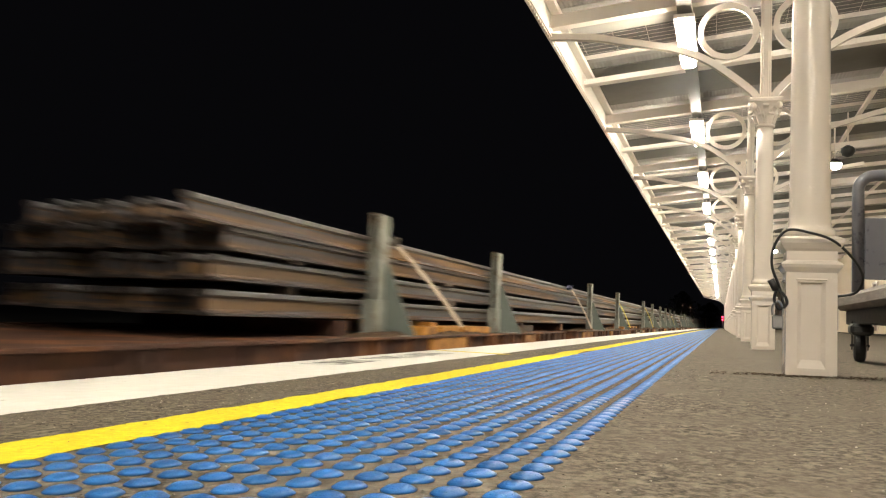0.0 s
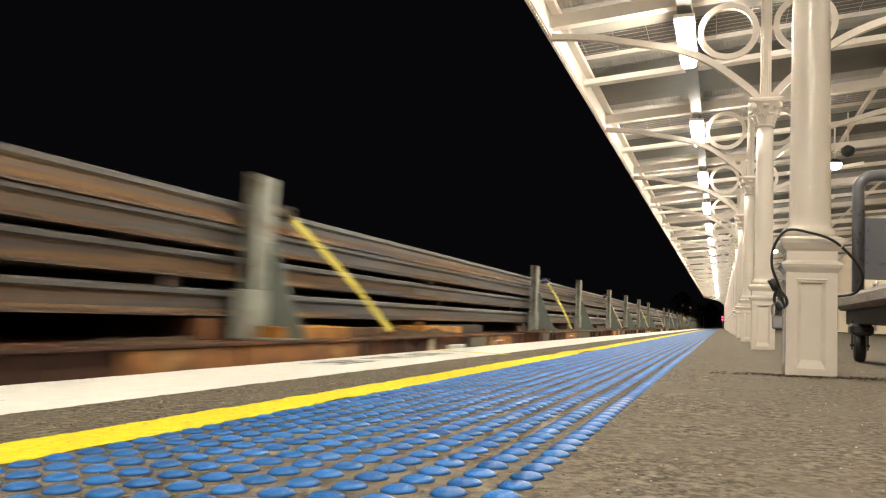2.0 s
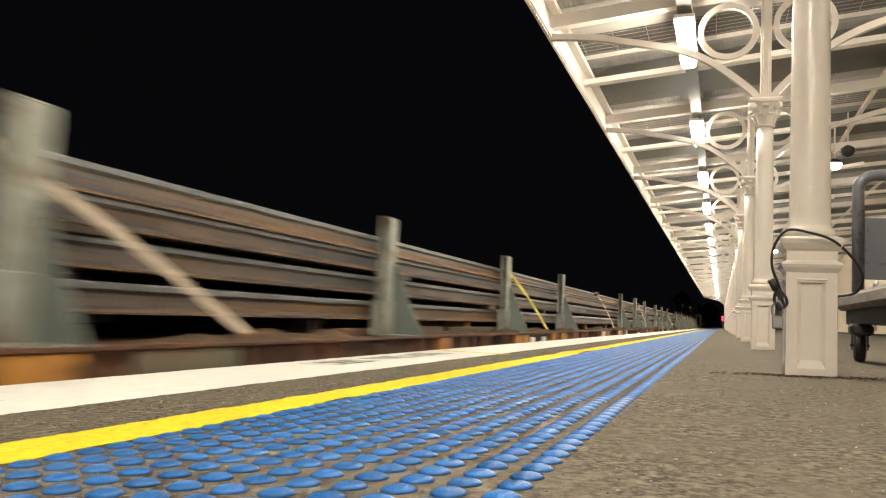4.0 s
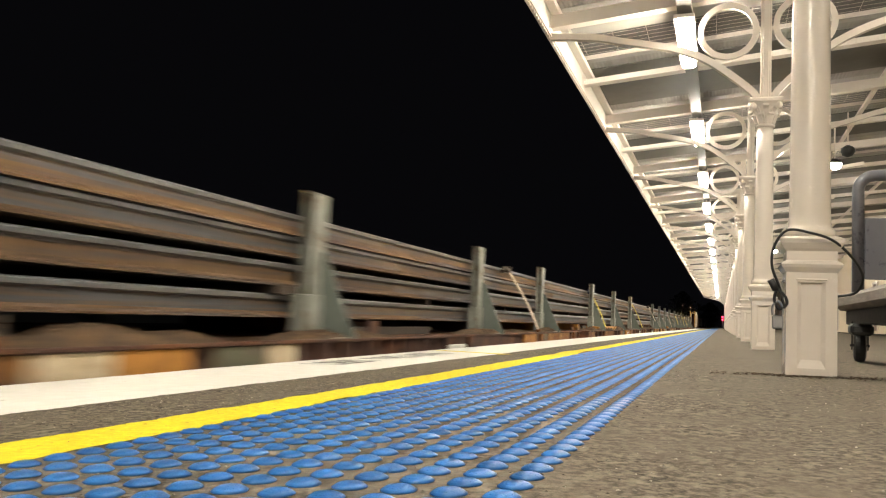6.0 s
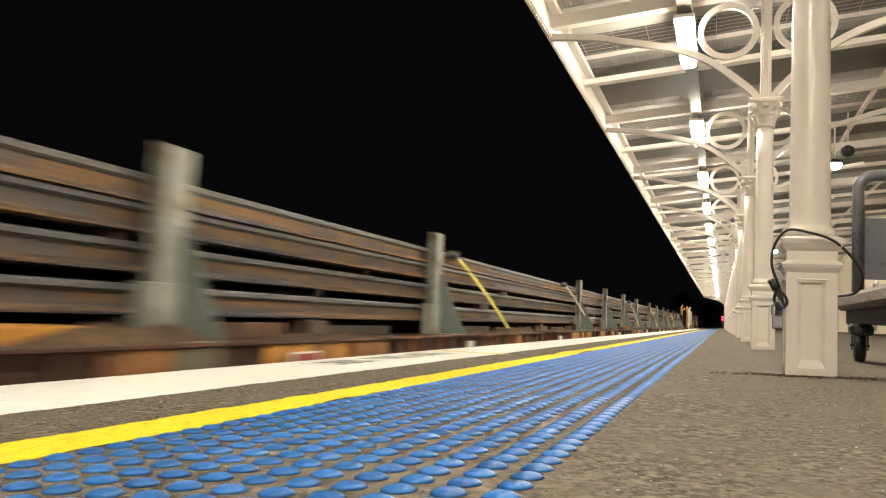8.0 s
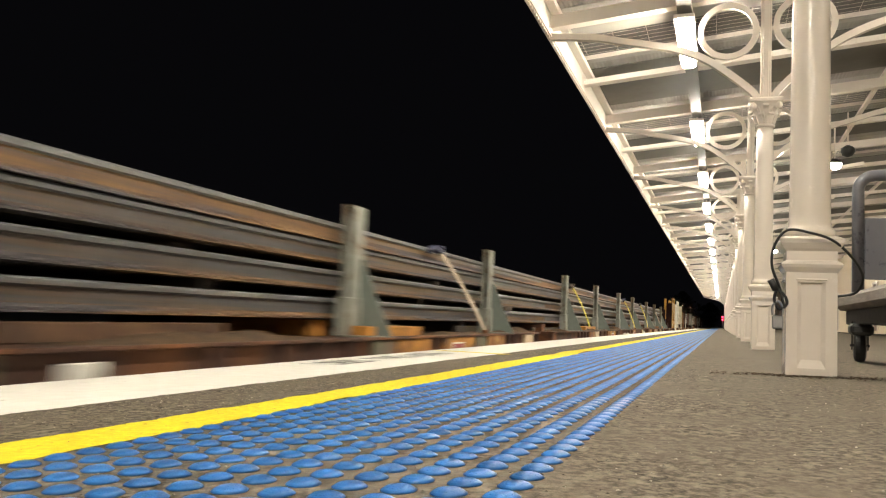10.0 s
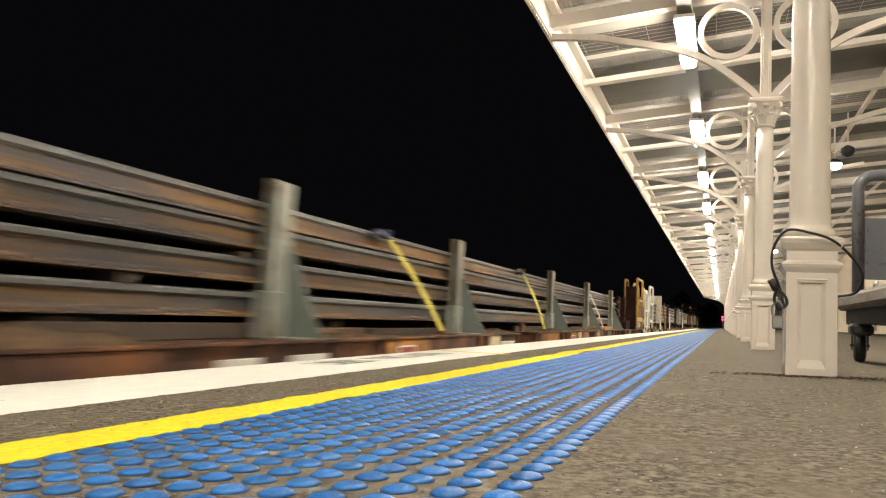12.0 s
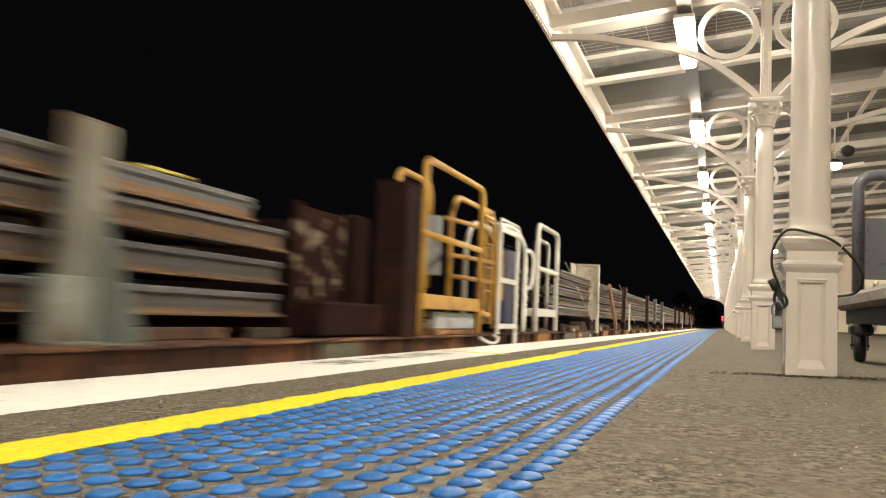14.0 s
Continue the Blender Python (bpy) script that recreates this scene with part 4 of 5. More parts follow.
def build_end_wagons():
    """Bulkheads, ladders and the following wagons behind the first load. Places are those at the start of the clip."""
    Y = 14.0 * V
    SX, G = -2.80, 0.95
    OUT = -2.66                # plane of the handrails and of the outer posts
    bk = on_train(thing("end_bulkhead", pose(0, 0, 0), "dark brown steel bulkhead with scraped pale patches behind the rails", "bulkhead"), 0, Y, 0)
    part("side_plate", boxed(-3.14, -3.11, 5.40, 6.30, 0.0, 1.02, 0.008), STAINED, bk)
    part("corner_angle", boxed(-3.11, -3.06, 5.38, 5.47, 0.0, 1.04, 0.006), STAINED, bk)
    part("wall", boxed(-5.0, -3.145, 6.24, 6.30, 0.0, 1.0, 0.01), BROWN, bk)
    part("inner_post", boxed(-3.25, -3.0, 6.31, 6.58, 0.0, 1.04, 0.01), BROWN, bk)
    part("floor_plate", boxed(-5.0, OUT - 0.16, 5.42, 6.60, 0.0, 0.275, 0.02), BROWN, bk)
    x = OUT
    bm = boxed(x - 0.30, x, 6.61, 6.64, 0.0, 1.385, 0.006)
    box(bm, x - 0.035, x, 6.64, 6.98, 0.0, 1.385, 0.006)
    box(bm, x - 0.30, x - 0.265, 6.64, 6.98, 0.0, 1.385, 0.006)
    post = part("corner_post", bm, BROWN, bk)
    for z in (0.42, 0.80, 1.33):
        part("stiffener", boxed(x - 0.265, x + 0.004, 6.66, 6.985, z, z + 0.028, 0.003), BROWN, post)
    part("joint_plate", boxed(x - 0.305, x + 0.006, 6.603, 6.60 + 0.01, 0.78, 0.83, 0.002), BROWN, post)
    part("cap", boxed(x - 0.31, x + 0.01, 6.60, 6.99, 1.385, 1.40, 0.004), BROWN, post)
    gate = on_train(thing("yellow_handrail", pose(0, 0, 0), "yellow tubular handrails and step at the wagon end", "handrail", "wagon end handrails"), 0, Y, 0)
    pipe_frame("hoop", rounded_hoop(OUT, 7.035, 8.94, 0.02, 1.69, 0.13), 0.036, YELLOW_RAIL, gate)
    pipe_frame("hoop", rounded_hoop(-3.10, 7.40, 8.37, 0.5, 1.665, 0.17), 0.036, YELLOW_RAIL, gate)
    pipe_frame("hoop", rounded_hoop(-2.95, 8.68, 10.60, 0.05, 1.60, 0.34), 0.034, YELLOW_RAIL, gate)
    pipe_frame("crossbar", [(OUT, 7.0, 0.975), (OUT, 8.95, 0.975)], 0.032, YELLOW_RAIL, gate)
    for a, b, z0, z1 in ((8.5, 10.0, 1.30, 1.36), (8.7, 10.5, 0.90, 0.95), (8.68, 10.5, 0.66, 0.68)):
        pipe_frame("crossbar", [(-2.95, a, z0), (-2.95, b, z1)], 0.027, YELLOW_RAIL, gate)
    for y in (9.19, 9.42):
        part("ladder_side", boxed(OUT - 0.012, OUT + 0.008, y - 0.025, y + 0.025, 0.12, 1.51, 0.003), YELLOW_RAIL, gate)
    for z in (0.24, 0.52, 0.80, 1.08, 1.36):
        pipe_frame("rung", [(OUT - 0.005, 9.19, z), (OUT - 0.005, 9.42, z)], 0.010, YELLOW_RAIL, gate)
    pipe_frame("crossbar", [(OUT, 8.94, 1.40), (OUT, 9.42, 1.40)], 0.022, YELLOW_RAIL, gate)
    pipe_frame("crossbar", [(OUT + 0.02, 8.94, 0.26), (OUT + 0.02, 9.25, 0.23)], 0.03, YELLOW_RAIL, gate)
    part("step_board", boxed(OUT - 0.26, OUT + 0.012, 6.99, 8.95, 0.262, 0.405, 0.01), YELLOW_RAIL, gate)
    part("guard_sheet", boxed(-3.00, -2.79, 7.90, 7.925, 0.62, 1.25, 0.01), GUARD, gate, "pale grey sheet behind the rails")
    part("lower_box", boxed(OUT - 0.33, OUT - 0.05, 7.62, 9.0, 0.06, 0.24, 0.015), GUARD, gate, "pale grey equipment box")
    part("box_base", boxed(OUT - 0.33, OUT - 0.045, 7.62, 9.0, 0.0, 0.058, 0.008), SILL_MOTTLED, gate, "rusty base of the box")
    for k in range(5):
        part("tread", boxed(OUT - 0.20, OUT - 0.05, 7.12 + 0.07 * k, 7.15 + 0.07 * k, 0.02 + 0.035 * k, 0.045 + 0.035 * k, 0.003), SILL, gate)
    cab = on_train(thing("white_handrail", pose(0, 0, 0), "white tubular handrails round a blue cabinet at the wagon end", "handrail", "wagon end handrails"), 0, Y, 0)
    for y, z0 in ((9.64, 0.0), (10.55, -0.14)):
        part("upright", boxed(-2.635, -2.595, y - 0.035, y + 0.035, z0, 1.34, 0.006), WHITE_RAIL, cab)
    for z in (1.32, 0.68, 0.10):
        part("crossbar", boxed(-2.63, -2.60, 9.675, 10.515, z - 0.035, z + 0.03, 0.006), WHITE_RAIL, cab)
    pipe_frame("bent_rail", spline([(OUT, 9.70, 1.36), (OUT, 10.3, 1.40), (OUT, 10.75, 1.35), (OUT, 11.10, 1.20), (OUT, 11.19, 0.95), (OUT, 11.20, 0.02)], 6), 0.040, WHITE_RAIL, cab)
    pipe_frame("grab_loop", spline([(OUT, 11.19, 1.16), (OUT, 11.48, 1.19), (OUT, 11.70, 1.08), (OUT, 11.68, 0.76), (OUT, 11.45, 0.645), (OUT, 11.19, 0.66)], 6), 0.032, WHITE_RAIL, cab)
    pipe_frame("hoop", rounded_hoop(-3.10, 9.75, 11.2, 0.05, 1.45, 0.5), 0.036, WHITE_RAIL, cab)
    pipe_frame("hoop", rounded_hoop(-2.80, 10.3, 11.35, 0.9, 1.52, 0.1), 0.024, WHITE_RAIL, cab)
    pipe_frame("hoop", rounded_hoop(OUT, 11.98, 13.52, 0.02, 1.65, 0.15), 0.042, WHITE_RAIL, cab)
    pipe_frame("hoop", rounded_hoop(-2.90, 12.9, 13.9, 0.02, 1.52, 0.15), 0.036, WHITE_RAIL, cab)
    pipe_frame("crossbar", [(OUT, 11.98, 0.985), (OUT, 13.52, 0.985)], 0.036, WHITE_RAIL, cab)
    part("step_board", boxed(OUT - 0.22, OUT + 0.012, 12.0, 13.56, 0.245, 0.37, 0.01), WHITE_RAIL, cab)
    pipe_frame("hose", spline([(OUT + 0.06, 8.86, -0.03), (OUT + 0.08, 9.15, -0.09), (OUT + 0.08, 9.45, -0.10), (OUT + 0.07, 9.60, -0.05), (OUT + 0.03, 9.55, -0.01)], 6), 0.018, WHITE_RAIL, cab, "white brake hose")
    part("cabinet", boxed(-3.40, -2.93, 11.1, 11.9, 0.1, 1.22, 0.03), CABINET, cab, "dark blue cabinet")
    part("cabinet_door", boxed(-3.10, -2.935, 11.08, 11.099, 0.45, 1.18, 0.004), YELLOW_RAIL, cab, "yellow-brown panel")
    part("cabinet_roof", boxed(-3.43, -2.90, 11.06, 11.94, 1.22, 1.245, 0.006), BROWN, cab)
    plate = on_train(thing("cream_bulkhead", pose(0, 0, 0), "cream-painted steel bulkhead plate at the head of the following load", "bulkhead"), 0, Y, 0)
    x0, x1, y = -3.20, OUT, 18.62
    part("plate", boxed(x0, x1, y, y + 0.02, 0.25, 1.51, 0.004), CREAM_PLATE, plate)
    part("side_wing", boxed(x0 - 0.02, x0, 17.95, y, 0.25, 1.50, 0.004), CREAM_PLATE, plate)
    part("top_flange", boxed(x0, x1, y - 0.11, y, 1.47, 1.51, 0.004), CREAM_PLATE, plate)
    part("edge_post", boxed(x1 - 0.05, x1 + 0.006, y - 0.12, y - 0.002, -0.06, 1.468, 0.005), CREAM_PLATE, plate)
    bm = bmesh.new()
    pr = [(x0 + 0.02, 1.46), (x1 - 0.16, 1.46), (x0 + 0.16, 0.27), (x0 + 0.02, 0.27)]
    v = [bm.verts.new((px, y - 0.03, pz)) for px, pz in pr] + [bm.verts.new((px, y - 0.001, pz)) for px, pz in pr]
    bm.faces.new(v[:4])
    for k in range(4):
        bm.faces.new((v[k], v[(k + 1) % 4], v[4 + (k + 1) % 4], v[4 + k]))
    part("stiffener", bm, CREAM_PLATE, plate)
    # blocks and gear below the cream plate
    for k, (a, b, h) in enumerate(((14.2, 14.9, 0.14), (15.3, 16.4, 0.10), (16.7, 17.2, 0.19), (17.5, 18.3, 0.22), (19.0, 19.8, 0.16), (20.6, 21.1, 0.12), (22.4, 23.2, 0.17), (25.6, 26.3, 0.13))):
        gear = on_train(thing("deck_block", pose(0, 0, 0), "dark greasy steel block on the wagon deck", "deck block", "blocks on the following wagons"), OUT, Y + a, 0)
        part("body", boxed(-0.32, -0.03 - 0.02 * (k % 3), 0, b - a, 0.0, h, 0.02), (BROWN, SILL, OLD_TIMBER)[k % 3], gear)
        part("lug", boxed(-0.03, 0.0, 0.1, 0.22, 0.0, h * 0.6, 0.008), SILL_CREAM if k % 3 == 1 else SILL, gear)
    prop = on_train(thing("timber_prop", pose(0, 0, 0), "split weathered timber leaning against the following load", "timber", ""), OUT - 0.03, Y, 0)
    part("timber", sweep(bmesh.new(), [(0, 20.55, 1.10), (-0.01, 20.9, 0.90), (-0.01, 21.4, 0.58), (0.0, 21.9, 0.30), (0, 22.1, 0.02)], 0.07, 0.16, Vector((1, 0, 0))), TIMBER, prop)
    for ya, yb in ((15.9, 18.1), (24.9, 27.4)):
        tie = on_train(thing("ratchet_strap", pose(0, 0, 0), "thin pale strap tied down over the following load", "strap", "straps over the rails"), OUT - 0.04, Y, 0)
        part("webbing", sweep(bmesh.new(), [(-0.26, ya, 1.36), (0.0, yb, 0.18)], 0.06, 0.014, Vector((0, 1, 0))), STRAP_W, tie)
    # the following load: shorter dark stanchions, rails in four uneven tiers
    load = on_train(thing("rail_load", pose(0, 0, 0), "second load of weathered steel rails behind the cream bulkhead", "rail load", "loads of long rails"), 0, Y, 0.2175 * (1 - G))
    load.scale = (G, G, G)
    rnd = random.Random(31)
    for t in range(5):
        for i in range(9):
            me = rail_mesh(14.8 + rnd.uniform(0, 1.0) if t > 1 else 14.6, 96.0, 300 + t * 20 + i)
            child("rail", me, load, pose(SX - 0.25 - i * RAIL_PITCH - (0.03 * (t % 2)), 0, 0.30 + t * (0.19 if t < 4 else 0.182)))
    for k, y0 in enumerate((11.4, 22.4, 41.0, 60.0, 78.0)):
        y1 = (22.4, 41.0, 60.0, 78.0, 97.0)[k]
        wg = build_wagon(Y + G * y0, Y + G * y1, (), 70 + k)
    for k, (y, lean) in enumerate(((24.0, -13), (31.9, 0), (35.75, 0), (40.05, 0), (52.1, 0), (57.0, 0), (65.1, 0), (70.2, 0), (76.0, 0), (81.6, 0), (88.0, 0))):
        st = on_train(thing("dark_stanchion", pose(0, 0, 0), "leaning brown steel stanchion beside the following load" if lean else "dark steel stanchion beside the following load", "stanchion", "stanchions of the following wagons"), OUT, Y + y, 0)
        bm = box(box(boxed(-0.11, -0.095, -0.13, 0.13, 0, 1.27, 0.003), -0.095, -0.015, -0.012, 0.012, 0, 1.27), -0.015, 0, -0.13, 0.13, 0, 1.27, 0.003)
        if lean:
            bmesh.ops.rotate(bm, verts=bm.verts, matrix=Matrix.Rotation(radians(lean), 3, "X"))
        part("post", bm, POST if k in (2, 3, 7) else BROWN_RUST, st)
        part("foot", boxed(-0.16, 0.006, -0.2, 0.2, -0.004, 0.22, 0.01), BROWN, st)
    for y in (24.95, 40.35, 60.8, 79.0):
        mk = on_train(thing("marker_bar", pose(0, 0, 0), "white-painted upright bar on the wagon side", "marker", "white bars of the following wagons"), OUT, Y + y, 0)
        part("bar", boxed(0.008, 0.035, -0.10, 0.10, -0.05, 0.79, 0.006), WHITE_RAIL, mk)


# ---- things on the platform ----
def build_trolley():
    BIG = 1.35                 # size of the trolley over its plan
    tr = thing("luggage_trolley", pose(0.0, 0.0, 0.2175 * (1 - BIG)), "grey steel luggage trolley with a weathered board deck beside the column", "trolley")
    tr.scale = (BIG, BIG, BIG)
    x0, x1, y0, y1 = 0.60, 1.30, 3.15, 4.98
    for k in range(5):
        a = x0 + (x1 - x0) * k / 5
        part("deck_board", boxed(a + 0.003, a + (x1 - x0) / 5 - 0.003, y0, y1, 0.335, 0.42, 0.022), WOOD, tr)
    bm = boxed(x0 + 0.05, x0 + 0.12, y0 + 0.05, y1 - 0.05, 0.26, 0.334, 0.004)
    box(bm, x1 - 0.12, x1 - 0.05, y0 + 0.05, y1 - 0.05, 0.26, 0.334, 0.004)
    for y in (y0 + 0.35, 4.0, y1 - 0.3):
        box(bm, x0 + 0.12, x1 - 0.12, y - 0.03, y + 0.03, 0.26, 0.33, 0.004)
    part("chassis", bm, BLACK, tr)
    hx0, hx1, hy, r = 0.709, 1.20, 4.93, 0.085
    pts = [(hx0, hy, 0.38), (hx0, hy, 1.09 - r)] + [(hx0 + r - r * math.cos(a), hy, 1.09 - r + r * math.sin(a)) for a in (0.3, 0.6, 0.9, 1.2, 1.57)]
    pts += [(hx1 - r + r * math.sin(a), hy, 1.09 - r + r * math.cos(a)) for a in (0, 0.3, 0.6, 0.9, 1.2, 1.57)] + [(hx1, hy, 0.38)]
    smooth(part("handle_frame", tube(bmesh.new(), pts, 0.032, 16), GREY_PAINT, tr, "glossy grey tubular handle"))
    part("sign_panel", boxed(hx0 + 0.03, hx1 - 0.03, hy - 0.018, hy - 0.006, 0.51, 0.85, 0.004), GREY_PAINT, tr)
    for wx, wy, yaw in ((0.93, 6.38, -6), (1.62, 6.38, 12), (0.885, 4.75, -8), (1.62, 4.75, 6)):
        g = plat_z(wx)
        bm = lathe(bmesh.new(), [(0.05, -0.03), (0.085, -0.036), (0.103, -0.026), (0.108, 0.0), (0.103, 0.026), (0.085, 0.036), (0.05, 0.03)], 28)
        bmesh.ops.rotate(bm, verts=bm.verts, matrix=Matrix.Rotation(math.pi / 2, 3, "Y"))
        wh = part("wheel", bm, BLACK, tr, "black rubber caster wheel")
        wh.matrix_basis = pose(wx / BIG, wy / BIG, (g + 0.1165 - 0.2175 * (1 - BIG)) / BIG, 0, 0, yaw)
        wh.scale = (0.8, 0.8, 0.8)
        fk = bmesh.new()
        for s in (-1, 1):
            vs = [fk.verts.new((s * x, y, z)) for x in (0.043, 0.05) for y, z in ((-0.02, -0.03), (0.02, -0.03), (0.05, 0.14), (-0.05, 0.14))]
            for q in ((0, 1, 2, 3), (4, 7, 6, 5), (0, 4, 5, 1), (1, 5, 6, 2), (2, 6, 7, 3), (3, 7, 4, 0)):
                fk.faces.new([vs[i] for i in q])
        box(fk, -0.052, 0.052, -0.055, 0.055, 0.115, 0.155, 0.004)
        lathe(fk, [(0.03, 0.15), (0.03, 0.165)], 12)
        box(fk, -0.058, 0.058, -0.008, 0.008, -0.008, 0.008)
        part("fork", fk, BLACK, wh)
    part("brake_box", boxed(0.605, 0.71, 4.42, 4.54, 0.205, 0.262, 0.015), BLACK, tr)


def build_lock():
    lock = thing("cable_lock", pose(0, 0, 0), "black cable lock looped round the pedestal with a steel padlock", "cable lock")
    Yf = 4.205
    loop = [(0.285, Yf - 0.02, 0.32), (0.262, Yf - 0.02, 0.42), (0.228, Yf - 0.02, 0.52), (0.238, Yf - 0.02, 0.62), (0.295, Yf - 0.035, 0.695), (0.40, Yf - 0.045, 0.68), (0.50, Yf - 0.02, 0.645), (0.60, Yf + 0.1, 0.57), (0.655, Yf + 0.2, 0.49), (0.64, Yf + 0.3, 0.42), (0.57, Yf + 0.35, 0.40), (0.50, Yf + 0.34, 0.385)]
    smooth(part("cable", tube(bmesh.new(), spline(loop, 8), 0.0068, 10), BLACK, lock))
    smooth(part("ferrule", tube(bmesh.new(), [(0.222, Yf - 0.02, 0.455), (0.248, Yf - 0.02, 0.405)], 0.017, 10), BLACK, lock))
    smooth(part("eye", tube(bmesh.new(), spline([(0.250, Yf - 0.02, 0.41), (0.240, Yf - 0.02, 0.36), (0.262, Yf - 0.02, 0.315), (0.295, Yf - 0.02, 0.34), (0.285, Yf - 0.02, 0.38), (0.250, Yf - 0.02, 0.41)], 6), 0.0075, 8), BLACK, lock))
    bm = boxed(0.230, 0.281, Yf - 0.035, Yf - 0.010, 0.218, 0.285, 0.006)
    pad = part("padlock_body", bm, STEEL, lock, "steel padlock")
    smooth(part("shackle", tube(bmesh.new(), spline([(0.233, Yf - 0.021, 0.285), (0.233, Yf - 0.021, 0.325), (0.255, Yf - 0.021, 0.352), (0.277, Yf - 0.021, 0.325), (0.277, Yf - 0.021, 0.285)], 6), 0.006, 8), STEEL, pad))


def build_pendants():
    """Round lamps on short stems under the rafters between the columns and the building."""
    def lamp_at(x, y):
        z = roof_z(x) - 0.17 - 0.38
        pl = thing("pendant_lamp", pose(x, y, z), "lit round pendant lamp under the canopy rafters", "pendant lamp", "pendant lamps under the canopy")
        smooth(part("bowl", lathe(bmesh.new(), [(0.03, -0.11), (0.08, -0.095), (0.115, -0.055), (0.125, 0.0)], 18), FLOOD, pl, "glowing bowl"))
        part("housing", lathe(bmesh.new(), [(0.135, 0.0), (0.14, 0.02), (0.10, 0.06), (0.05, 0.09), (0.02, 0.10)], 18), BLACK, pl, "dark housing")
        part("stem", lathe(bmesh.new(), [(0.014, 0.09), (0.014, 0.78)], 8), CREAM_STEEL, pl)
        return pl
    for x, y0, n in ((2.02, 16.9 - 2 * BAY * 2, 8), (4.45, 21.6 - 2 * BAY * 2, 7)):
        first = lamp_at(x, y0)
        for k in range(1, n):
            copy_thing(first, pose(x, y0 + k * 2 * BAY, roof_z(x) - 0.55))
    ca = thing("camera_dome", pose(2.14, COL_Y + 2.5 * BAY, roof_z(2.14) - 0.48), "black security camera housing under a canopy rafter", "security camera")
    smooth(part("dome", lathe(bmesh.new(), [(0.02, -0.12), (0.09, -0.09), (0.12, -0.03), (0.12, 0.04), (0.06, 0.08), (0.02, 0.10)], 16), BLACK, ca))
    part("stem", lathe(bmesh.new(), [(0.014, 0.098), (0.014, 0.71)], 8), CREAM_STEEL, ca)


def build_marks():
    """Joints, painted marks, grit and dead leaves on the platform."""
    rnd = random.Random(17)
    def strip(name, a, b, w, lift, mat, label, cat):
        a, b = Vector(a), Vector(b)
        d = (b - a).normalized()
        n2 = Vector((-d.y, d.x)) * w / 2
        bm = bmesh.new()
        prev = None
        for k in range(41):
            p = a.lerp(b, k / 40)
            ws = 1 + 0.5 * noise.noise((k * 0.7, w * 90, p.x))
            q = []
            for s in (-1, 1):
                e = p + n2 * s * ws
                q.append(bm.verts.new((e.x, e.y, plat_z(e.x) + lift)))
            if prev:
                bm.faces.new((prev[0], prev[1], q[1], q[0]))
            prev = q
        tagged(part(name, bm, mat), label, cat, "", "structure")
    strip("joint", (-1.74, 6.22), (6.6, 6.05), 0.034, 0.0008, DARK_JOINT, "dark expansion joint across the asphalt platform", "joint")
    strip("joint", (-1.12, 15.4), (6.6, 15.2), 0.03, 0.0008, DARK_JOINT, "dark expansion joint across the asphalt platform", "joint")
    strip("yellow_mark", (-2.60, 7.35), (-1.62, 6.30), 0.085, 0.0026, YELLOW_PAINT, "thin worn yellow bar painted across the white strip", "painted mark")
    # worn lettering on the white strip, as plain bars
    bars = thing("painted_lettering", pose(0, 0, 0), "worn dark lettering painted on the white edge strip", "painted lettering", "", "structure")
    y = 4.35
    for k in range(13):
        w = rnd.uniform(0.10, 0.15)
        if k not in (4, 8):
            bm = bmesh.new()
            for q in range(3):
                x0 = -2.42 + q * 0.12
                if rnd.random() < 0.75:
                    v = [bm.verts.new((x, yy, plat_z(x) + 0.0026)) for x, yy in ((x0, y), (x0 + 0.075, y), (x0 + 0.075, y + w), (x0, y + w))]
                    bm.faces.new(v)
            v = [bm.verts.new((x, yy, plat_z(x) + 0.0032)) for x, yy in ((-2.42, y), (-2.10, y), (-2.10, y + 0.045), (-2.42, y + 0.045))]
            bm.faces.new(v)
            part("bar", bm, LETTER, bars)
        y += w + 0.05
    # loose grit
    vs, fs = [], []
    for k in range(16000):
        y = 0.75 + 12 * rnd.random() ** 1.7
        x = rnd.uniform(-1.7, 2.4) if rnd.random() < 0.8 else rnd.uniform(-1.70, -1.2)
        s = rnd.choice((0.0012, 0.0016, 0.0022, 0.0028, 0.0038)) * rnd.uniform(0.8, 1.4)
        z = plat_z(x)
        b0 = len(vs)
        vs += [(x + s * math.cos(q * 2.1 + k), y + s * math.sin(q * 2.1 + k), z) for q in range(3)] + [(x, y, z + s * 0.5)]
        fs += [(b0, b0 + 1, b0 + 3), (b0 + 1, b0 + 2, b0 + 3), (b0 + 2, b0, b0 + 3)]
    me = bpy.data.meshes.new("grit")
    me.from_pydata(vs, [], fs)
    me.materials.append(GRIT)
    tagged(new("grit", me), "loose pale and dark grit on the asphalt", "grit", "", "stuff")
    # dead leaves and scraps
    vs, fs = [], []
    spots = [(-0.86 + rnd.uniform(-0.12, 0.12), 3.98 + rnd.uniform(-0.1, 0.1)) for _ in range(9)]
    spots += [(rnd.uniform(-1.0, 1.8), 1.0 + 7 * rnd.random() ** 1.4) for _ in range(16)]
    spots += [(COL_X + rnd.uniform(-0.3, 0.35), COL_Y - 0.13 + rnd.uniform(-0.14, 0.01)) for _ in range(90)]
    spots += [(COL_X + rnd.gauss(-0.08, 0.2), COL_Y - 0.16 + rnd.gauss(0, 0.07)) for _ in range(330)]
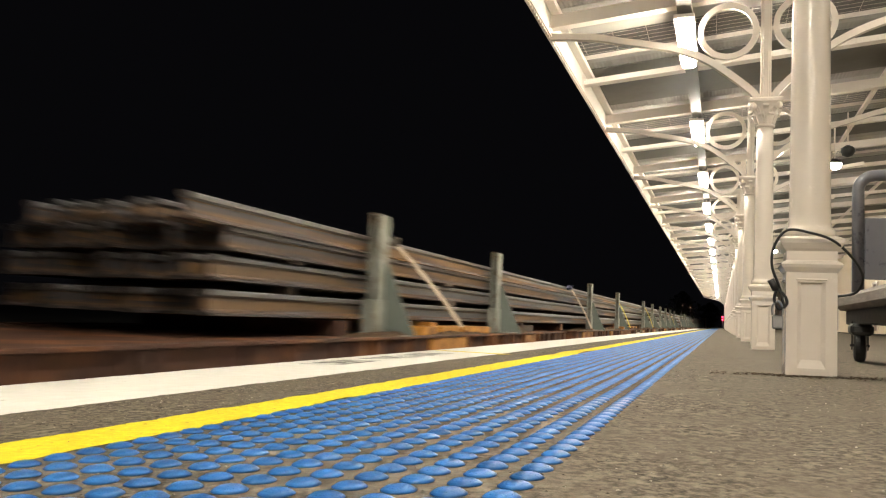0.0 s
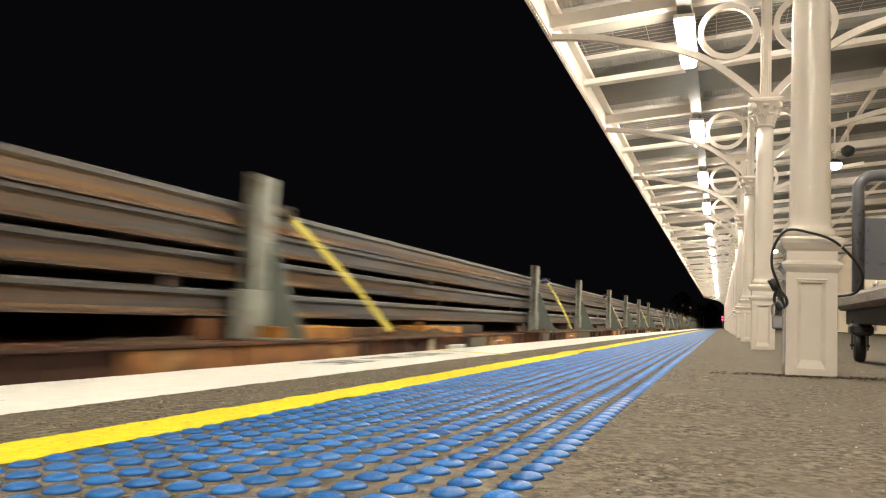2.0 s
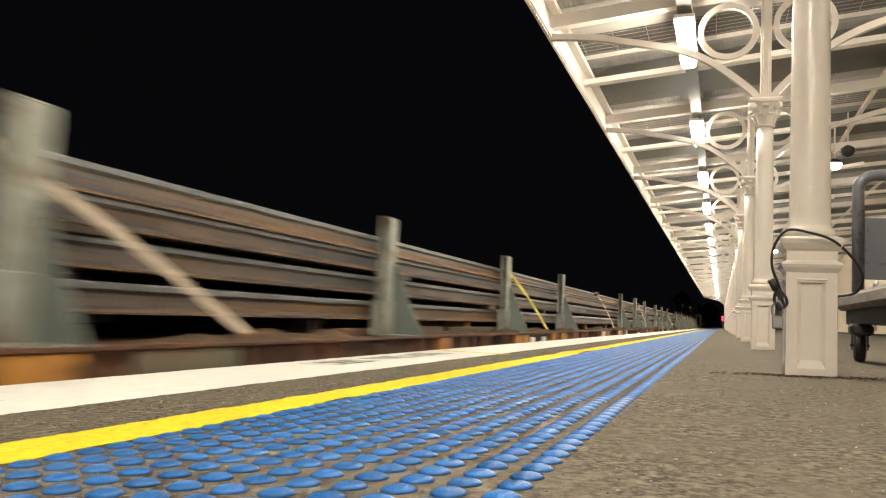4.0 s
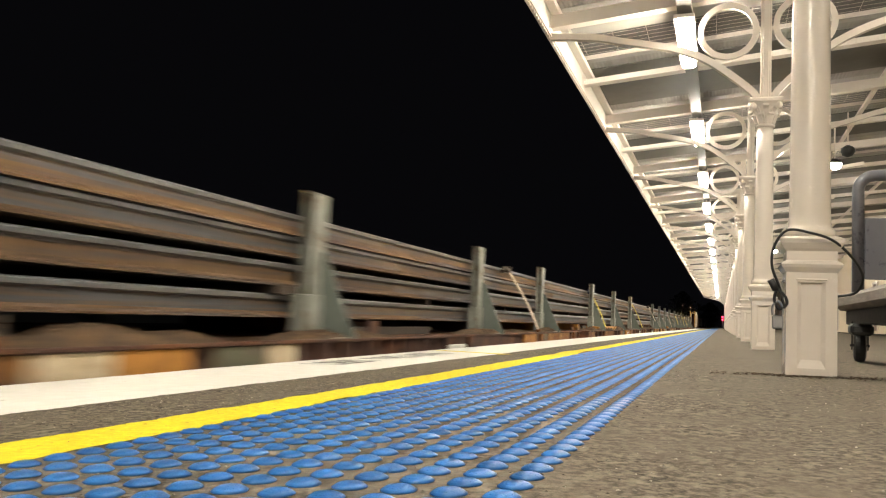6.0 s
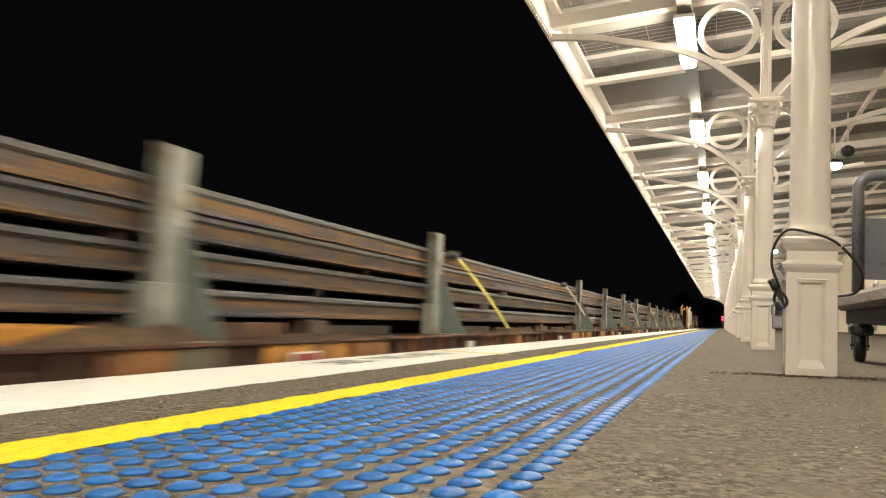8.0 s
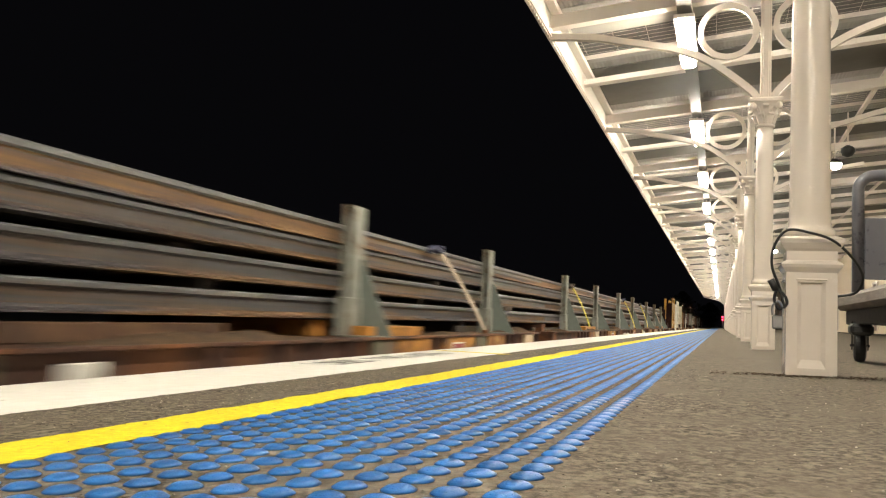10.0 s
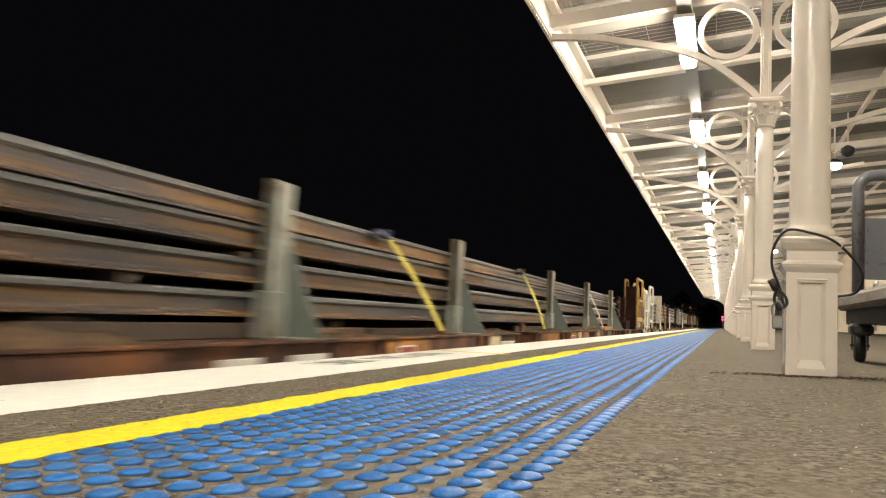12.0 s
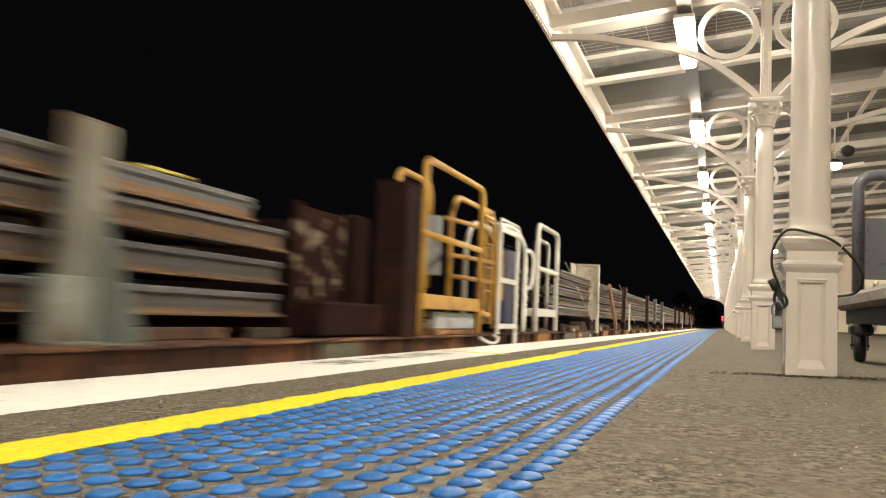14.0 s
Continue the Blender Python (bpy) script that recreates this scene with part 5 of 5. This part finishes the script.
    for x, y in spots:
        s, a = rnd.uniform(0.003, 0.009), rnd.uniform(0, 6.28)
        b0 = len(vs)
        for r, t, h in ((1.5, 0, 0.003), (0.6, 1.2, 0.0), (0.5, 2.2, 0.004), (1.4, 3.14, 0.001), (0.6, 4.2, 0.003), (0.55, 5.2, 0.0)):
            px, py = x + s * r * math.cos(a + t), y + s * r * math.sin(a + t)
            vs.append((px, py, plat_z(px) + 0.002 + h))
        fs.append(tuple(range(b0, b0 + 6)))
    me = bpy.data.meshes.new("dead_leaves")
    me.from_pydata(vs, [], fs)
    me.materials.append(DRY_LEAF)
    tagged(new("dead_leaves", me), "dead leaves and dirt on the platform", "leaves", "", "stuff")


LETTER = material("worn_dark_lettering", (0.045, 0.04, 0.034), 0.8, second=(0.22, 0.20, 0.17), scale=14, amount=0.25)


def build_distance():
    sg = thing("signal_post", pose(0.16, 128.0, -0.2), "railway signal showing a red light in the distance", "signal")
    part("mast", lathe(bmesh.new(), [(0.06, -1.2), (0.06, 1.9)], 10), STEEL, sg)
    part("head", boxed(-0.2, 0.2, 0.02, 0.25, 1.1, 2.2, 0.03), BLACK, sg)
    for z in (1.45, 1.85):
        part("red_lens", lathe(bmesh.new(), [(0.09, z - 0.1), (0.13, z), (0.09, z + 0.1)], 14), RED_LAMP, sg, "glowing red lens")
    for x, z, y in ((-18.0, 9.6, 400.0), (-14.0, 8.4, 400.0)):
        sl = thing("street_lamp", pose(x, y, -1.45), "lit amber street lamp far beyond the tracks", "street lamp", "distant street lamps")
        part("pole", lathe(bmesh.new(), [(0.12, 0), (0.07, z + 1.5)], 8), STEEL, sl)
        part("lantern", boxed(-0.3, 0.3, -0.4, 0.2, z + 1.3, z + 1.7, 0.1), AMBER_LAMP, sl, "glowing lantern")
    # dark trees behind the end of the platform
    rnd = random.Random(3)
    for x, y, h in ((-6.5, 150, 7.5), (-2.0, 158, 6.0), (3.0, 162, 6.8), (8.5, 155, 9.0)):
        t = thing("tree", pose(x, y, -1.45), "dark leafy tree at the end of the platform by night", "tree", "trees beyond the platform")
        part("trunk", tube(bmesh.new(), spline([(0, 0, 0), (0.1, 0.05, h * 0.3), (-0.1, 0, h * 0.6), (0.05, 0, h * 0.8)], 4), 0.16, 8), BARK, t)
        vs, fs = [], []
        for k in range(900):
            a, u = rnd.uniform(0, 6.283), rnd.random()
            z = h * (0.28 + 0.72 * u)
            r = h * 0.42 * math.sin(math.pi * (0.15 + 0.82 * u)) * (rnd.random() ** 0.4) * (0.8 + 0.35 * math.sin(3 * a + 5 * u))
            c = Vector((r * math.cos(a), r * math.sin(a), z))
            d1, d2 = Vector([rnd.uniform(-1, 1) for _ in range(3)]) * 0.32, Vector([rnd.uniform(-1, 1) for _ in range(3)]) * 0.2
            b = len(vs)
            vs += [tuple(c - d1), tuple(c + d2), tuple(c + d1), tuple(c - d2)]
            fs.append((b, b + 1, b + 2, b + 3))
        me = bpy.data.meshes.new("crown")
        me.from_pydata(vs, [], fs)
        me.materials.append(LEAF)
        cr = new("crown", me)
        cr.parent = t


build_trolley()
build_lock()
build_pendants()
build_marks()
build_distance()
for k, (a, b, p) in enumerate(POSTS):
    build_wagon(a, b, p, 11 + k, plain=10.5 if k == 0 else 0.0)
build_load()
build_dunnage()
for a, b, yel, blu in STRAPS:
    build_strap(a, b, STRAP_Y if yel else STRAP_W, blu)
tail = on_train(thing("ratchet_strap", pose(0, 0, 0), "slack yellow webbing strap lying over the last rails", "strap", "straps over the rails"), 0, 145.91, 0)
smooth(part("webbing", sweep(bmesh.new(), spline([(RAIL_X0 - 1.2, 0.2, 0.985), (RAIL_X0 - 0.5, -0.05, 0.992), (RAIL_X0 - 0.05, 0.0, 0.996), (RAIL_X0 + 0.02, 0.32, 0.99)], 6), 0.06, 0.02), STRAP_Y, tail))
build_end_wagons()
build_studs()


def motions():
    """The whole train runs towards the camera at a steady speed."""
    times = [0.0, 1 / 30, 2 / 30, 0.5] + [float(k) for k in range(1, 14)] + [13.5, 14.0 - 2 / 30, 14.0 - 1 / 30, 14.0]
    for ob, (x, y, z) in MOVING:
        walk(ob, [(t, pose(x, y - V * t, z)) for t in times])


motions()
